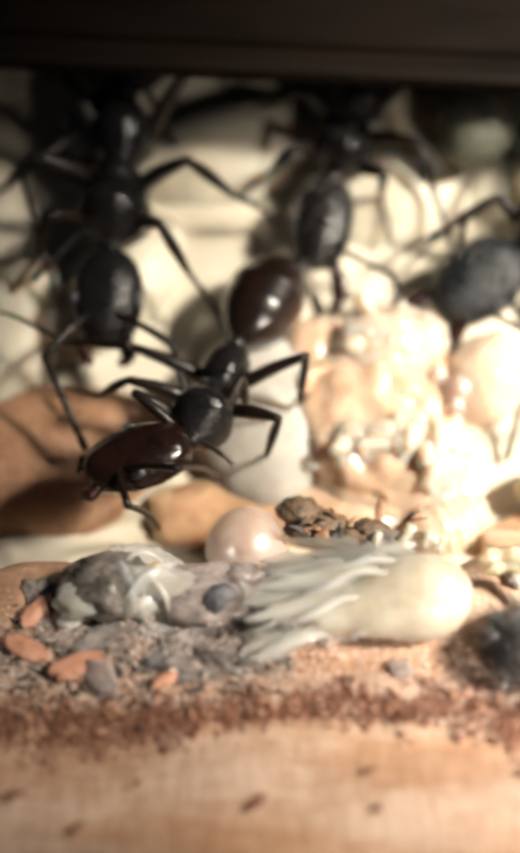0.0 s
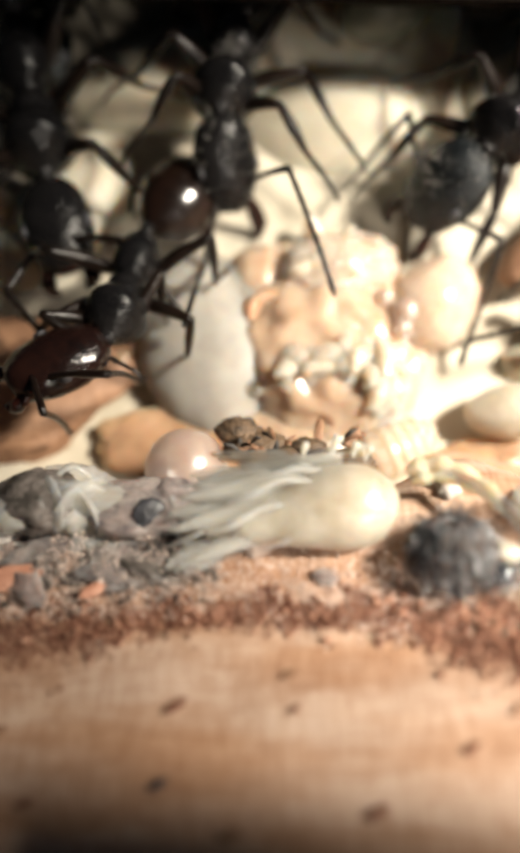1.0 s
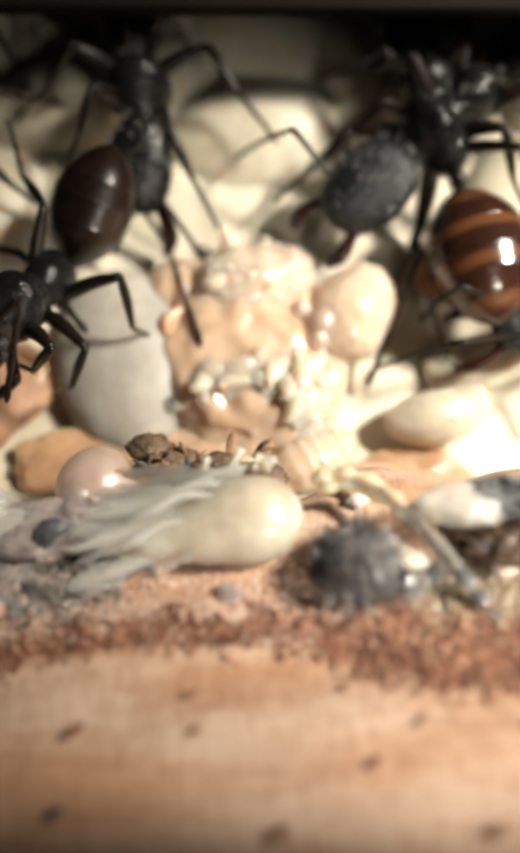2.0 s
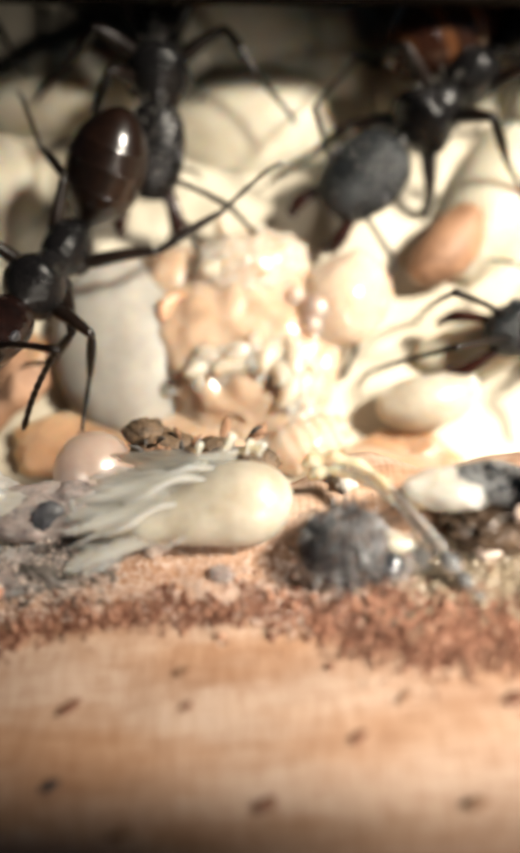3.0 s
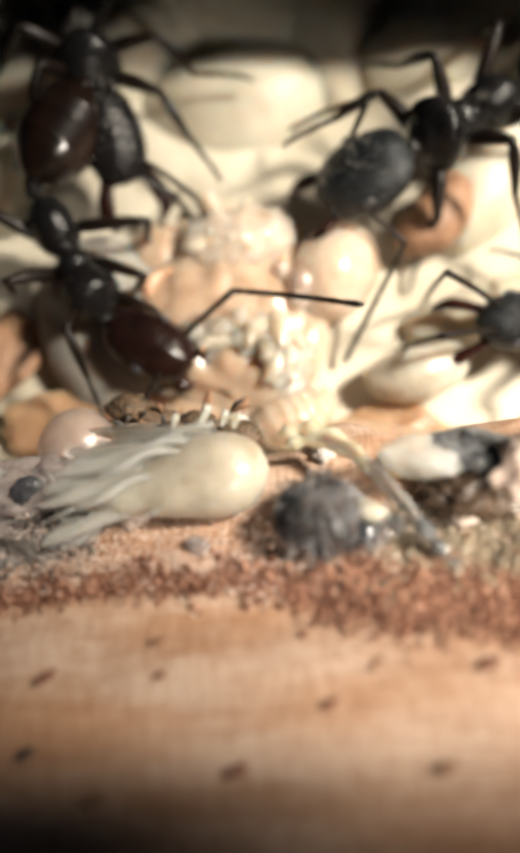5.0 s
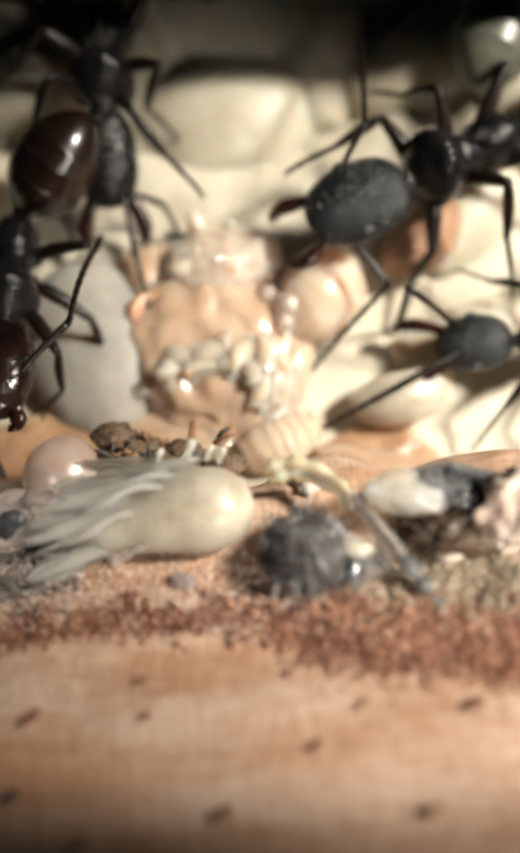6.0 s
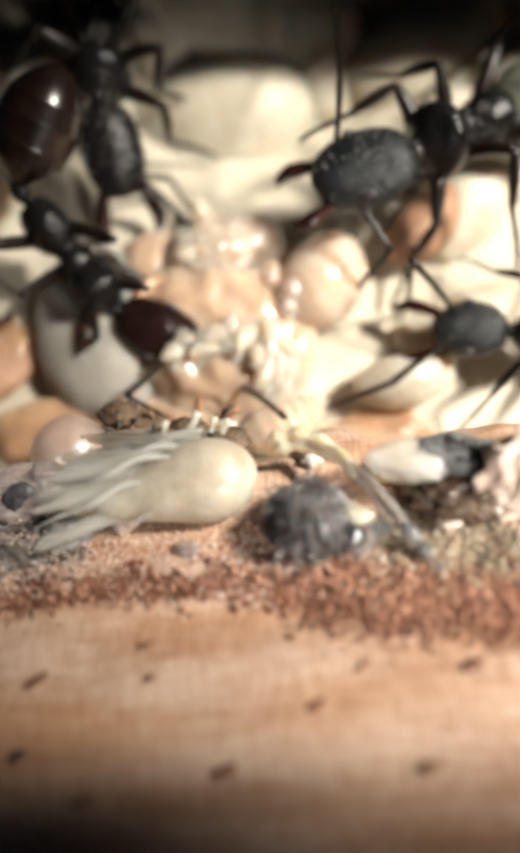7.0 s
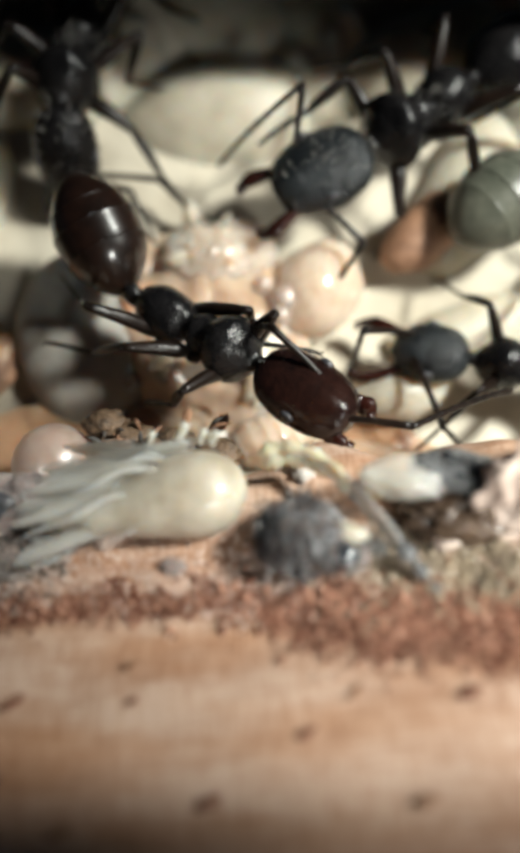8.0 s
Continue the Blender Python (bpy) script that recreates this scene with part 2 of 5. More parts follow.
def lathe(bm, profile, sy=1.0, sz=1.0, shift=(0, 0, 0), seg=20):
    """A closed body along x with radii profile [(x, r)], squashed by sy and sz."""
    pts = curve([(x, r, 0) for x, r in profile], 4)
    rings = []
    for p in pts:
        r = max(p.y, 0.02)
        rings.append([bm.verts.new((p.x + shift[0], r * sy * math.cos(2 * math.pi * j / seg) + shift[1],
                                    r * sz * math.sin(2 * math.pi * j / seg) + shift[2])) for j in range(seg)])
    for a, b in zip(rings, rings[1:]):
        for j in range(seg):
            bm.faces.new((a[j], a[(j + 1) % seg], b[(j + 1) % seg], b[j]))
    bm.faces.new(rings[0][::-1])
    bm.faces.new(rings[-1])


def blob(bm, centre=(0, 0, 0), size=(1, 1, 1), rough=0.0, freq=0.6, sub=3, seed=0):
    """A lumpy ball."""
    made = bmesh.ops.create_icosphere(bm, subdivisions=sub, radius=1.0)["verts"]
    c, s = Vector(centre), Vector(size)
    for v in made:
        d = Vector(v.co)
        k = 1 + rough * (noise.noise(d * freq * 3 + Vector((seed * 7.3, seed, 0))) + 0.5 * noise.noise(d * freq * 8 + Vector((0, seed * 3.1, 1))))
        v.co = Vector((d.x * s.x, d.y * s.y, d.z * s.z)) * k + c


def ball(size=(1, 1, 1), rough=0.0, freq=0.6, sub=3, seed=0, centre=(0, 0, 0)):
    bm = bmesh.new()
    blob(bm, centre, size, rough, freq, sub, seed)
    return bm


def thing(name, label, category, m=None, group=""):
    ob = new(name)
    ob.empty_display_size = U
    if m:
        ob.matrix_basis = m
    return tagged(ob, label, category, group)


# ---- the ledge of bare wood and the hollow behind it ----
TILT = 24.2
SLOT = (-12.0, 39.0)


def slope(x, r, yaw=0, lift=0.0):
    """A pose on the sloping floor of the hollow: x across, r up the slope."""
    a = radians(TILT)
    y = 25 + r * math.cos(a) - lift * math.sin(a)
    z = -5.5 + r * math.sin(a) + lift * math.cos(a)
    return at(x, y, z) @ Matrix.Rotation(a, 4, "X") @ Matrix.Rotation(radians(yaw), 4, "Z")


def ledge_height(x, y):
    z = 0.5 + 0.11 * max(-12.0, min(13.0, x))
    z -= 0.012 * max(0.0, 13 - y) ** 2 + 0.35 * max(0.0, y - 18.6 - 0.9 * noise.noise(Vector((x * 0.35, 0, 9)))) ** 2
    z += 0.16 * noise.noise(Vector((x * 0.25, y * 0.5, 0))) + 0.03 * noise.noise(Vector((x * 0.6, y * 3.0, 4)))
    # made-up steep drop that lets the near edge go dark
    if y < 7.4:
        z -= min(9.0, 1.5 * (7.4 - y) ** 2)
    if y > 13.5:
        z += 0.25 * noise.noise(Vector((x * 0.8, y * 0.9, 7)))
    return z


def floor_height(x, y):
    z = -5.5 + (y - 25) * 0.45 if y > 25 else -5.5 + (25 - y) * 0.3
    k = 0.55 * noise.noise(Vector((x * 0.16, y * 0.2, 2))) + 0.18 * noise.noise(Vector((x * 0.6, y * 0.6, 5)))
    # a pit behind the food, and the floor falling away at the back
    wide = max(0.0, 1 - ((x - 3.0) / 6.0) ** 2) if abs(x - 3.0) < 6.0 else 0.0
    pit = 1.6 * wide * min(1.0, max(0.0, (y - 36.5) / 5.0))
    back = 0.9 * max(0.0, y - 50)
    return z + k - 0.35 - max(pit, back)


def sheet(name, x0, x1, y0, y1, step, height, material, skirt, label, category):
    bm = bmesh.new()
    nx, ny = int((x1 - x0) / step), int((y1 - y0) / step)
    grid = [[bm.verts.new((x0 + (x1 - x0) * i / nx, y0 + (y1 - y0) * j / ny,
                           height(x0 + (x1 - x0) * i / nx, y0 + (y1 - y0) * j / ny))) for i in range(nx + 1)] for j in range(ny + 1)]
    for j in range(ny):
        for i in range(nx):
            bm.faces.new((grid[j][i], grid[j][i + 1], grid[j + 1][i + 1], grid[j + 1][i]))
    rim = grid[0] + [row[-1] for row in grid[1:]] + grid[-1][-2::-1] + [row[0] for row in grid[-2:0:-1]]
    low = [bm.verts.new((v.co.x, v.co.y, skirt)) for v in rim]
    for i in range(len(rim)):
        k = (i + 1) % len(rim)
        bm.faces.new((rim[i], low[i], low[k], rim[k]))
    bm.faces.new(low)
    return tagged(link(name, bm, material), label, category, "", "structure")


def build_ground():
    sheet("ground", -45, 45, -14, 21.4, 0.35, ledge_height, WOOD, -11.0,
          "smooth tan bare wood ledge with fine grain", "wood")
    sheet("floor", -60, 60, 18, 74, 0.6, floor_height, FLOOR, -12.0,
          "pale cream floor of the nest hollow", "nest floor")
    # two added boards around the torch's slot; the back one makes the top dark
    for name, y0, y1, z in (("shade_board", -30, SLOT[0], 30.5), ("shade_board", SLOT[1], 90, 8.2)):
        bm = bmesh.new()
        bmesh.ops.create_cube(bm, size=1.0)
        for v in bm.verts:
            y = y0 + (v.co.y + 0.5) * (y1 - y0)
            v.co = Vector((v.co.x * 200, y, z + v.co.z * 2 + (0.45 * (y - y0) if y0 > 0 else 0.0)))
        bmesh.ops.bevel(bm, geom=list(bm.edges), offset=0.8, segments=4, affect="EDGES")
        tagged(link(name, bm, SHADEBOARD), "dark brown board added over the nest for shade", "lid", "", "structure")
    # an unseen board added on the right, which shades the front of the ledge
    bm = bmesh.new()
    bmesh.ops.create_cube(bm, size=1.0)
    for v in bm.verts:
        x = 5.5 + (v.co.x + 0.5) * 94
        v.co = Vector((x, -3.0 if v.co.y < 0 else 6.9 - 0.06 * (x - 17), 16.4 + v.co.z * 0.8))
    tagged(link("shade_strip", bm, SHADEBOARD), "dark brown unseen board added to shade the ledge", "board", "", "structure")


# ---- ants ----
# hip along the body, length of femur, tibia and tarsus, and the rest angle of each pair of legs
PAIRS = {"front": (1.7, 2.6, 2.2, 2.4, 50), "middle": (0.1, 2.9, 2.5, 2.7, 90), "hind": (-1.5, 3.5, 3.1, 3.1, 138)}


def aimed(origin, target, up):
    """A pose at origin whose x axis points to target and whose z axis leans to up; all in units."""
    x = (Vector(target) - Vector(origin)).normalized()
    y = Vector(up).cross(x)
    if y.length < 1e-4:
        y = x.orthogonal()
    y.normalize()
    z = x.cross(y)
    m = Matrix((x, y, z)).transposed().to_4x4()
    m.translation = Vector(origin) * U
    return m


def bend(a, b, first, second, pole):
    """The joint between two bones that reach from a towards b, bent to the side of pole."""
    way = b - a
    d = min(max(way.length, abs(first - second) + 0.05), (first + second) * 0.995)
    way.normalize()
    x = (first ** 2 - second ** 2 + d ** 2) / (2 * d)
    side = (pole - way * pole.dot(way)).normalized()
    return a + way * x + side * math.sqrt(max(0.0, first ** 2 - x ** 2)), a + way * d


def leg(root, tall, name, side, thick=1.0):
    """One leg of three rigid pieces, each along its own x axis; returns what stride() moves."""
    hip, femur, tibia, tarsus, angle = PAIRS[name]
    q = thick
    f = part("leg", tube([(-0.1, 0, -0.1), (0.35, 0, 0.0), (0.6, 0, 0.06), (0.55 * femur, 0, 0.12), (femur, 0, 0)],
                         [q * r for r in (0.36, 0.34, 0.2, 0.24, 0.29, 0.27, 0.22, 0.15)], 10, 5), LEGS, root)
    t = part("tibia", tube([(-0.05, 0, 0), (0.5 * tibia, 0, 0.05), (tibia, 0, 0)], [q * r for r in (0.12, 0.18, 0.19, 0.15, 0.11)], 8, 5), LEGS, f)
    bm = tube([(0, 0, 0), (0.5 * tarsus, 0, 0.06), (0.85 * tarsus, 0, 0.02), (tarsus, 0, -0.12)],
              [q * r for r in (0.10, 0.085, 0.10, 0.075, 0.09, 0.07, 0.08, 0.05)], 7, 6)
    for s in (0.12, -0.12):
        sweep(bm, [Vector((0.97 * tarsus, 0, -0.1)), Vector((tarsus + 0.1, s, -0.12)), Vector((tarsus + 0.16, 1.3 * s, -0.22))], (0.045, 0.035, 0.012), 5)
    rnd = random.Random(len(name) + 3 * side)
    for i in range(10):
        x = rnd.uniform(0.1, 0.9) * tarsus
        d = Vector((0.5, rnd.uniform(-1, 1), rnd.uniform(-1, 1))).normalized() * 0.22
        sweep(bm, [Vector((x, 0, 0.05)), Vector((x, 0, 0.05)) + d], (0.018, 0.006), 3)
    a = part("tarsus", bm, LEGS, f)
    r = radians(side * angle)
    way = Vector((math.cos(r), math.sin(r), 0))
    o = Vector((hip, 0.62 * side, tall - 0.55))
    return {"bones": (f, t, a), "size": (femur, tibia, tarsus), "from": o,
            "rest": (o + way * 0.62 * femur + Vector((0, 0, 2.0)), Vector((o.x, o.y, 0.15)) + way * (0.5 * femur + tibia + 0.7 * tarsus))}


def antenna(root, tall, base, side, swing, turn, scape, lash):
    """An elbowed feeler of two rigid pieces: scape and beaded lash."""
    f = part("antenna", tube([(0, 0, 0), (0.5 * scape, 0, 0.12), (scape, 0, 0)], (0.10, 0.13, 0.12, 0.14, 0.15), 8, 5), LEGS, root)
    bm = tube([(-0.06, 0, 0), (0.33 * lash, 0, 0.10), (0.66 * lash, 0, 0.06), (lash, 0, -0.16)], [0.10, 0.135] * 9 + [0.145, 0.07], 8, 12)
    t = part("lash", bm, LEGS, f)
    a, b = radians(side * swing), radians(side * (swing - turn))
    elbow = base + scape * Vector((math.cos(a), math.sin(a), 0.15))
    return {"bones": (f, t), "size": (scape, lash), "from": base, "socket": base - Vector((3.05, 0, tall + 0.05)), "rest": (elbow, elbow + lash * Vector((math.cos(b), math.sin(b), -0.2)))}


def stride(limb, knee, tip, origin=None):
    """Poses of a limb's pieces, each in its parent's space, for a knee and a tip in the ant's space."""
    up = Vector((0, 0, 1))
    o, size, bones = origin or limb["from"], limb["size"], limb["bones"]
    knee = o + (Vector(knee) - o).normalized() * size[0]
    m = aimed(o, knee, up)
    if len(bones) == 2:
        return [m, m.inverted() @ aimed(knee, tip, up)]
    ankle, end = bend(knee, Vector(tip), size[1], size[2], Vector((0, 0, -1)))
    return [m, m.inverted() @ aimed(knee, ankle, up), m.inverted() @ aimed(ankle, end, up)]


def body(rig, waist, neck, chin, rear=None):
    """Poses of an ant, its head and gaster for a waist, neck, chin and gaster given on the slope (x, r, lift)."""
    tall = rig["tall"]
    p = [slope(x, r, 0, h).translation / U for x, r, h in (waist, neck)]
    up = Matrix.Rotation(radians(TILT), 3, "X") @ Vector((0, 0, 1))
    m = aimed((0.53 * p[0] + 0.47 * p[1]), p[1], up)
    m = m @ at(0, 0, -tall)
    back = m.inverted()
    chin = back @ slope(chin[0], chin[1], 0, chin[2]).translation / U
    out = [m, aimed((3.05, 0, tall + 0.05), chin, (0, 0, 1))]
    if rear:
        o = Vector((-3.9, 0, tall - 0.1))
        g = back @ slope(rear[0], rear[1], 0, rear[2]).translation / U
        out.append(aimed(o, 2 * o - g, (0, 0, 1)))
    return out


def ant(label, rear=BROWN, head_size=1.0, gape=25, front=MATT, feelers=((35, 70), (30, 60)), tall=2.6, gaster_size=1.0, jaw=1.0, hairy=0,
        stout=1.15, long=1.0, wide=1.0, lashes=(3.3, 5.8), m=None, group="ants in the nest"):
    """An ant with its base on the floor below the middle of its thorax, facing +x."""
    root = thing("ant", label, "ant", m, group)
    rig = {"root": root, "tall": tall, "limbs": {}}
    # thorax: humped front, pinched middle, boxy rear with a blunt step down to the waist
    bm = bmesh.new()
    lathe(bm, [(-2.9, 0.22), (-2.7, 0.62), (-1.9, 0.82), (-0.95, 0.74), (-0.4, 0.46), (0.05, 0.66), (0.6, 0.64), (1.2, 0.96), (1.9, 1.02), (2.5, 0.62), (2.8, 0.3), (3.05, 0.24)],
          0.92 * stout, 1.0 * stout, (0, 0, 0), 28)
    for v in bm.verts:
        if v.co.z > 0:
            v.co.z *= 1 + 0.16 * math.exp(-(v.co.x + 1.9) ** 2 / 0.5) + 0.12 * math.exp(-(v.co.x - 1.5) ** 2 / 0.6)
        v.co += 0.05 * noise.noise_vector(v.co * 1.6)
    rig["thorax"] = part("thorax", bm, BLACK, root, "", at(0, 0, tall))
    bm = bmesh.new()
    lathe(bm, [(-0.75, 0.12), (-0.45, 0.36), (0, 0.5), (0.4, 0.3), (0.7, 0.16)], 0.8, 1.25, (0, 0, 0.15), 14)
    part("waist", bm, BLACK, root, "", at(-3.4, 0, tall - 0.1))
    g = gaster_size
    bm = bmesh.new()
    # overlapping rings, each with a small step at its hind edge
    lathe(bm, [(0.1, 0.12), (-0.35 * g, 0.85 * g), (-1.2 * g, 1.58 * g), (-1.9 * g, 1.86 * g), (-1.96 * g, 1.85 * g), (-2.95 * g, 1.93 * g), (-3.01 * g, 1.917 * g),
               (-3.8 * g, 1.70 * g), (-3.86 * g, 1.68 * g), (-4.45 * g, 1.30 * g), (-4.95 * g, 0.82 * g), (-5.25 * g, 0.38 * g), (-5.35 * g, 0.05)], 0.98, 0.95, (0, 0, 0), 32)
    for v in bm.verts:
        v.co.x *= 0.75 + 0.25 * long
    rig["gaster"] = part("gaster", bm, rear, root, "", at(-3.9, 0, tall - 0.1))
    h = head_size
    bm = bmesh.new()
    lathe(bm, [(-0.05, 0.2), (0.12, 0.75 * h), (0.55 * h, 1.22 * h), (1.5 * h, 1.5 * h), (2.5 * h, 1.42 * h), (3.2 * h, 1.12 * h), (3.55 * h, 0.72 * h), (3.65 * h, 0.1)],
          wide, 0.74, (0, 0, 0), 32)
    for v in bm.verts:
        # notched hind edge, a ridge between the feelers and uneven cuticle
        v.co.x *= long
        if v.co.z > 0:
            v.co.z += 0.10 * h * math.exp(-(v.co.y / (0.28 * h)) ** 2) * max(0.0, v.co.x / (3.6 * h * long)) ** 2
        v.co += 0.05 * noise.noise_vector(v.co * 1.9)
    head = rig["head"] = part("head", bm, front, root, "", at(3.05, 0, tall + 0.05, 0, 10, 0))
    plate = ball((0.62 * h, 0.72 * h * wide, 0.2 * h), 0.1, 0.8, 3, 4, (3.15 * h * long, 0, 0.40 * h))
    part("face_plate", plate, RED if jaw < 0.6 else front, head, "red-brown face plate" if jaw < 0.6 else "")
    for s in (1, -1):
        part("eye", ball((0.3, 0.16, 0.26), sub=2, centre=(1.9 * h * long, s * 1.33 * h * wide, 0.45 * h)), EYE, head)
        a = radians(gape)
        o = Vector((3.25 * h * long, s * 0.85 * h * wide, -0.1))
        tip = [o, o + Vector((0.8 * jaw * math.cos(a), s * 0.8 * jaw * math.sin(a), -0.1)), o + Vector((1.6 * jaw * math.cos(a * 0.8), s * 1.6 * jaw * math.sin(a * 0.8), -0.2)),
               o + Vector((2.3 * jaw * math.cos(a * 0.45), s * 2.3 * jaw * math.sin(a * 0.45), -0.3))]
        bm = tube([v[:] for v in tip], (0.36 * h, 0.36 * h, 0.44 * h, 0.46 * h, 0.3 * h, 0.08), 10, 5, 0.7)
        for k in range(4):
            w = tip[2].lerp(tip[3], 0.1 + 0.24 * k)
            sweep(bm, [w, w + Vector((0.1, -s * 0.42 * h, 0))], (0.12 * h, 0.03), 5)
        part("mandible", bm, RED, head, "red-brown toothed mandible")
    if hairy:
        rnd = random.Random(hairy)
        for owner, size, mid in ((rig["head"], (1.7 * h * long, 1.45 * h * wide, 1.08 * h), (1.75 * h * long, 0, 0)), (rig["thorax"], (2.6, 0.95, 1.0), (0, 0, 0))):
            bm = bmesh.new()
            for i in range(90):
                a, b = rnd.uniform(0, 2 * math.pi), rnd.uniform(-0.2, 1.5)
                d = Vector((math.cos(a) * math.cos(b), math.sin(a) * math.cos(b), math.sin(b)))
                o = Vector((d.x * size[0] + mid[0], d.y * size[1] + mid[1], d.z * size[2] + mid[2]))
                w = (d + Vector((-0.6, rnd.uniform(-0.3, 0.3), 0.1))).normalized() * rnd.uniform(0.35, 0.7)
                sweep(bm, [o - 0.1 * d, o + 0.5 * w, o + w], (0.018, 0.012, 0.003), 3)
            tagged(part("bristles", bm, HAIR, owner, "fine dull bristles"), kind="stuff")
    for s, (swing, turn) in zip((1, -1), feelers):
        rig["limbs"]["antenna", s] = antenna(root, tall, Vector((3.05 + 2.7 * h * long, s * 0.62 * h, tall + 0.35)), s, swing, turn, *lashes)
    for name in PAIRS:
        for s in (1, -1):
            rig["limbs"][name, s] = leg(root, tall, name, s, stout / 1.2)
    for limb in rig["limbs"].values():
        for ob, pm in zip(limb["bones"], stride(limb, *limb["rest"])):
            ob.matrix_basis = pm
    return rig


LEFT = [(0.0, -12.35, 15.2, -90), (0.5, -13.4, 15.8, -78), (1.0, -13.7, 14.9, -74), (1.5, -14.6, 14.6, -69), (2.0, -15.2, 15.2, -69),
        (3.3, -20.0, 17.0, -80), (8.0, -22.0, 18.0, -80)]
STRIPED = [(0.0, 17.0, 16.0, 165), (1.0, 14.0, 17.5, 130), (1.4, 12.0, 18.1, 112), (1.7, 10.6, 16.6, 114), (2.0, 8.4, 15.6, 102), (2.2, 7.2, 17.4, 106),
           (2.5, 8.6, 20.5, 70), (2.9, 13.5, 23.0, 40), (3.3, 19.0, 24.5, 20), (8.0, 26.0, 25.0, 10)]
RIGHT = [(0.0, 16.5, 7.0, -176), (3.5, 16.6, 5.2, -172), (4.5, 17.0, 4.3, -176), (6.5, 15.4, 4.2, -181), (7.0, 15.4, 3.5, -186), (7.5, 15.6, 1.9, -191), (8.0, 13.8, 2.6, -191)]
GREYISH = [(0.0, 7.8, 25.5, 60), (0.2, 7.7, 24.8, 60), (0.5, 7.9, 23.7, 60), (0.8, 5.6, 25.0, 60), (1.1, 9.0, 26.5, 30), (1.6, 17.0, 26.0, 10), (2.4, 24.0, 26.0, 0), (5.5, 26.0, 24.0, 30), (6.0, 15.25, 25.08, 70), (6.5, 15.26, 23.54, 68), (7.0, 18.00, 19.91, 55), (7.4, 17.58, 15.78, 45), (7.7, 17.49, 15.11, 42), (8.0, 17.76, 14.61, 40)]


def build_ants():
    rigs = {}
    rigs["walker"] = ant("black ant with a glossy brown gaster walking over brood", BROWN, 0.92, 12, DUSKY, jaw=0.35,
                         feelers=((50, -75), (62, 40)), tall=2.6, gaster_size=0.95, long=1.22, stout=1.32)
    rigs["eater"] = ant("grainy black ant biting into the pale food lump", BLACK, 1.06, 18, MATT, hairy=5, long=1.12, jaw=0.85, wide=1.14,
                        feelers=((95, 80), (60, -60)), tall=3.0, stout=1.65)
    rigs["behind"] = ant("black ant with open red-brown mandibles facing the food", BLACK, 0.95, 24, BLACK, hairy=7, stout=1.55, long=1.25,
                         feelers=((86, 62), (75, 50)), tall=2.9)
    rigs["left"] = ant("black ant with bluish sheen standing among brood", BLACK, 0.82, 10, BLACK, tall=2.7, stout=1.4, jaw=0.4, long=1.15, lashes=(2.2, 3.4), feelers=((60, 40), (40, 70)))
    rigs["left"]["root"].scale = (1.25, 1.25, 1.25)
    rigs["striped"] = ant("dark ant with a brown striped glossy gaster", STRIPE, 0.95, 15, BLACK, tall=3.4, gaster_size=1.2, stout=1.3)
    rigs["right"] = ant("small black ant with red-brown mandibles near cocoons", BLACK, 0.85, 25, MATT, tall=2.6)
    rigs["greyish"] = ant("dark ant with a dull grey gaster", GREYG, 0.95, 15, BLACK, tall=3.0, gaster_size=1.05)
    ant("black ant resting at the back of the nest", BLACK, tall=2.8, jaw=0.3, m=slope(-13.0, 23.0, -100))
    return rigs


# ---- food and brood in the hollow ----
def larva_shape(length, width, bow, seed):
    """A plump larva: ringed, slightly bent, blunt at both ends."""
    n = 7
    prof = [(-length, 0.1)]
    for i in range(n):
        x = -length + 2 * length * (i + 0.5) / n
        r = width * math.sqrt(max(0.05, 1 - (x / (1.06 * length)) ** 2)) * (1 - 0.12 * x / length)
        prof += [(x - 0.55 * length / n, r * 0.96), (x, r * 1.03)]
    prof.append((length, 0.1))
    bm = bmesh.new()
    lathe(bm, prof, 1, 0.92, (0, 0, 0), 16)
    for v in bm.verts:
        v.co.y += bow * (v.co.x / length) ** 2
        v.co += 0.07 * noise.noise_vector(v.co * 1.3 + Vector((seed, 0, 0)))
    return bm


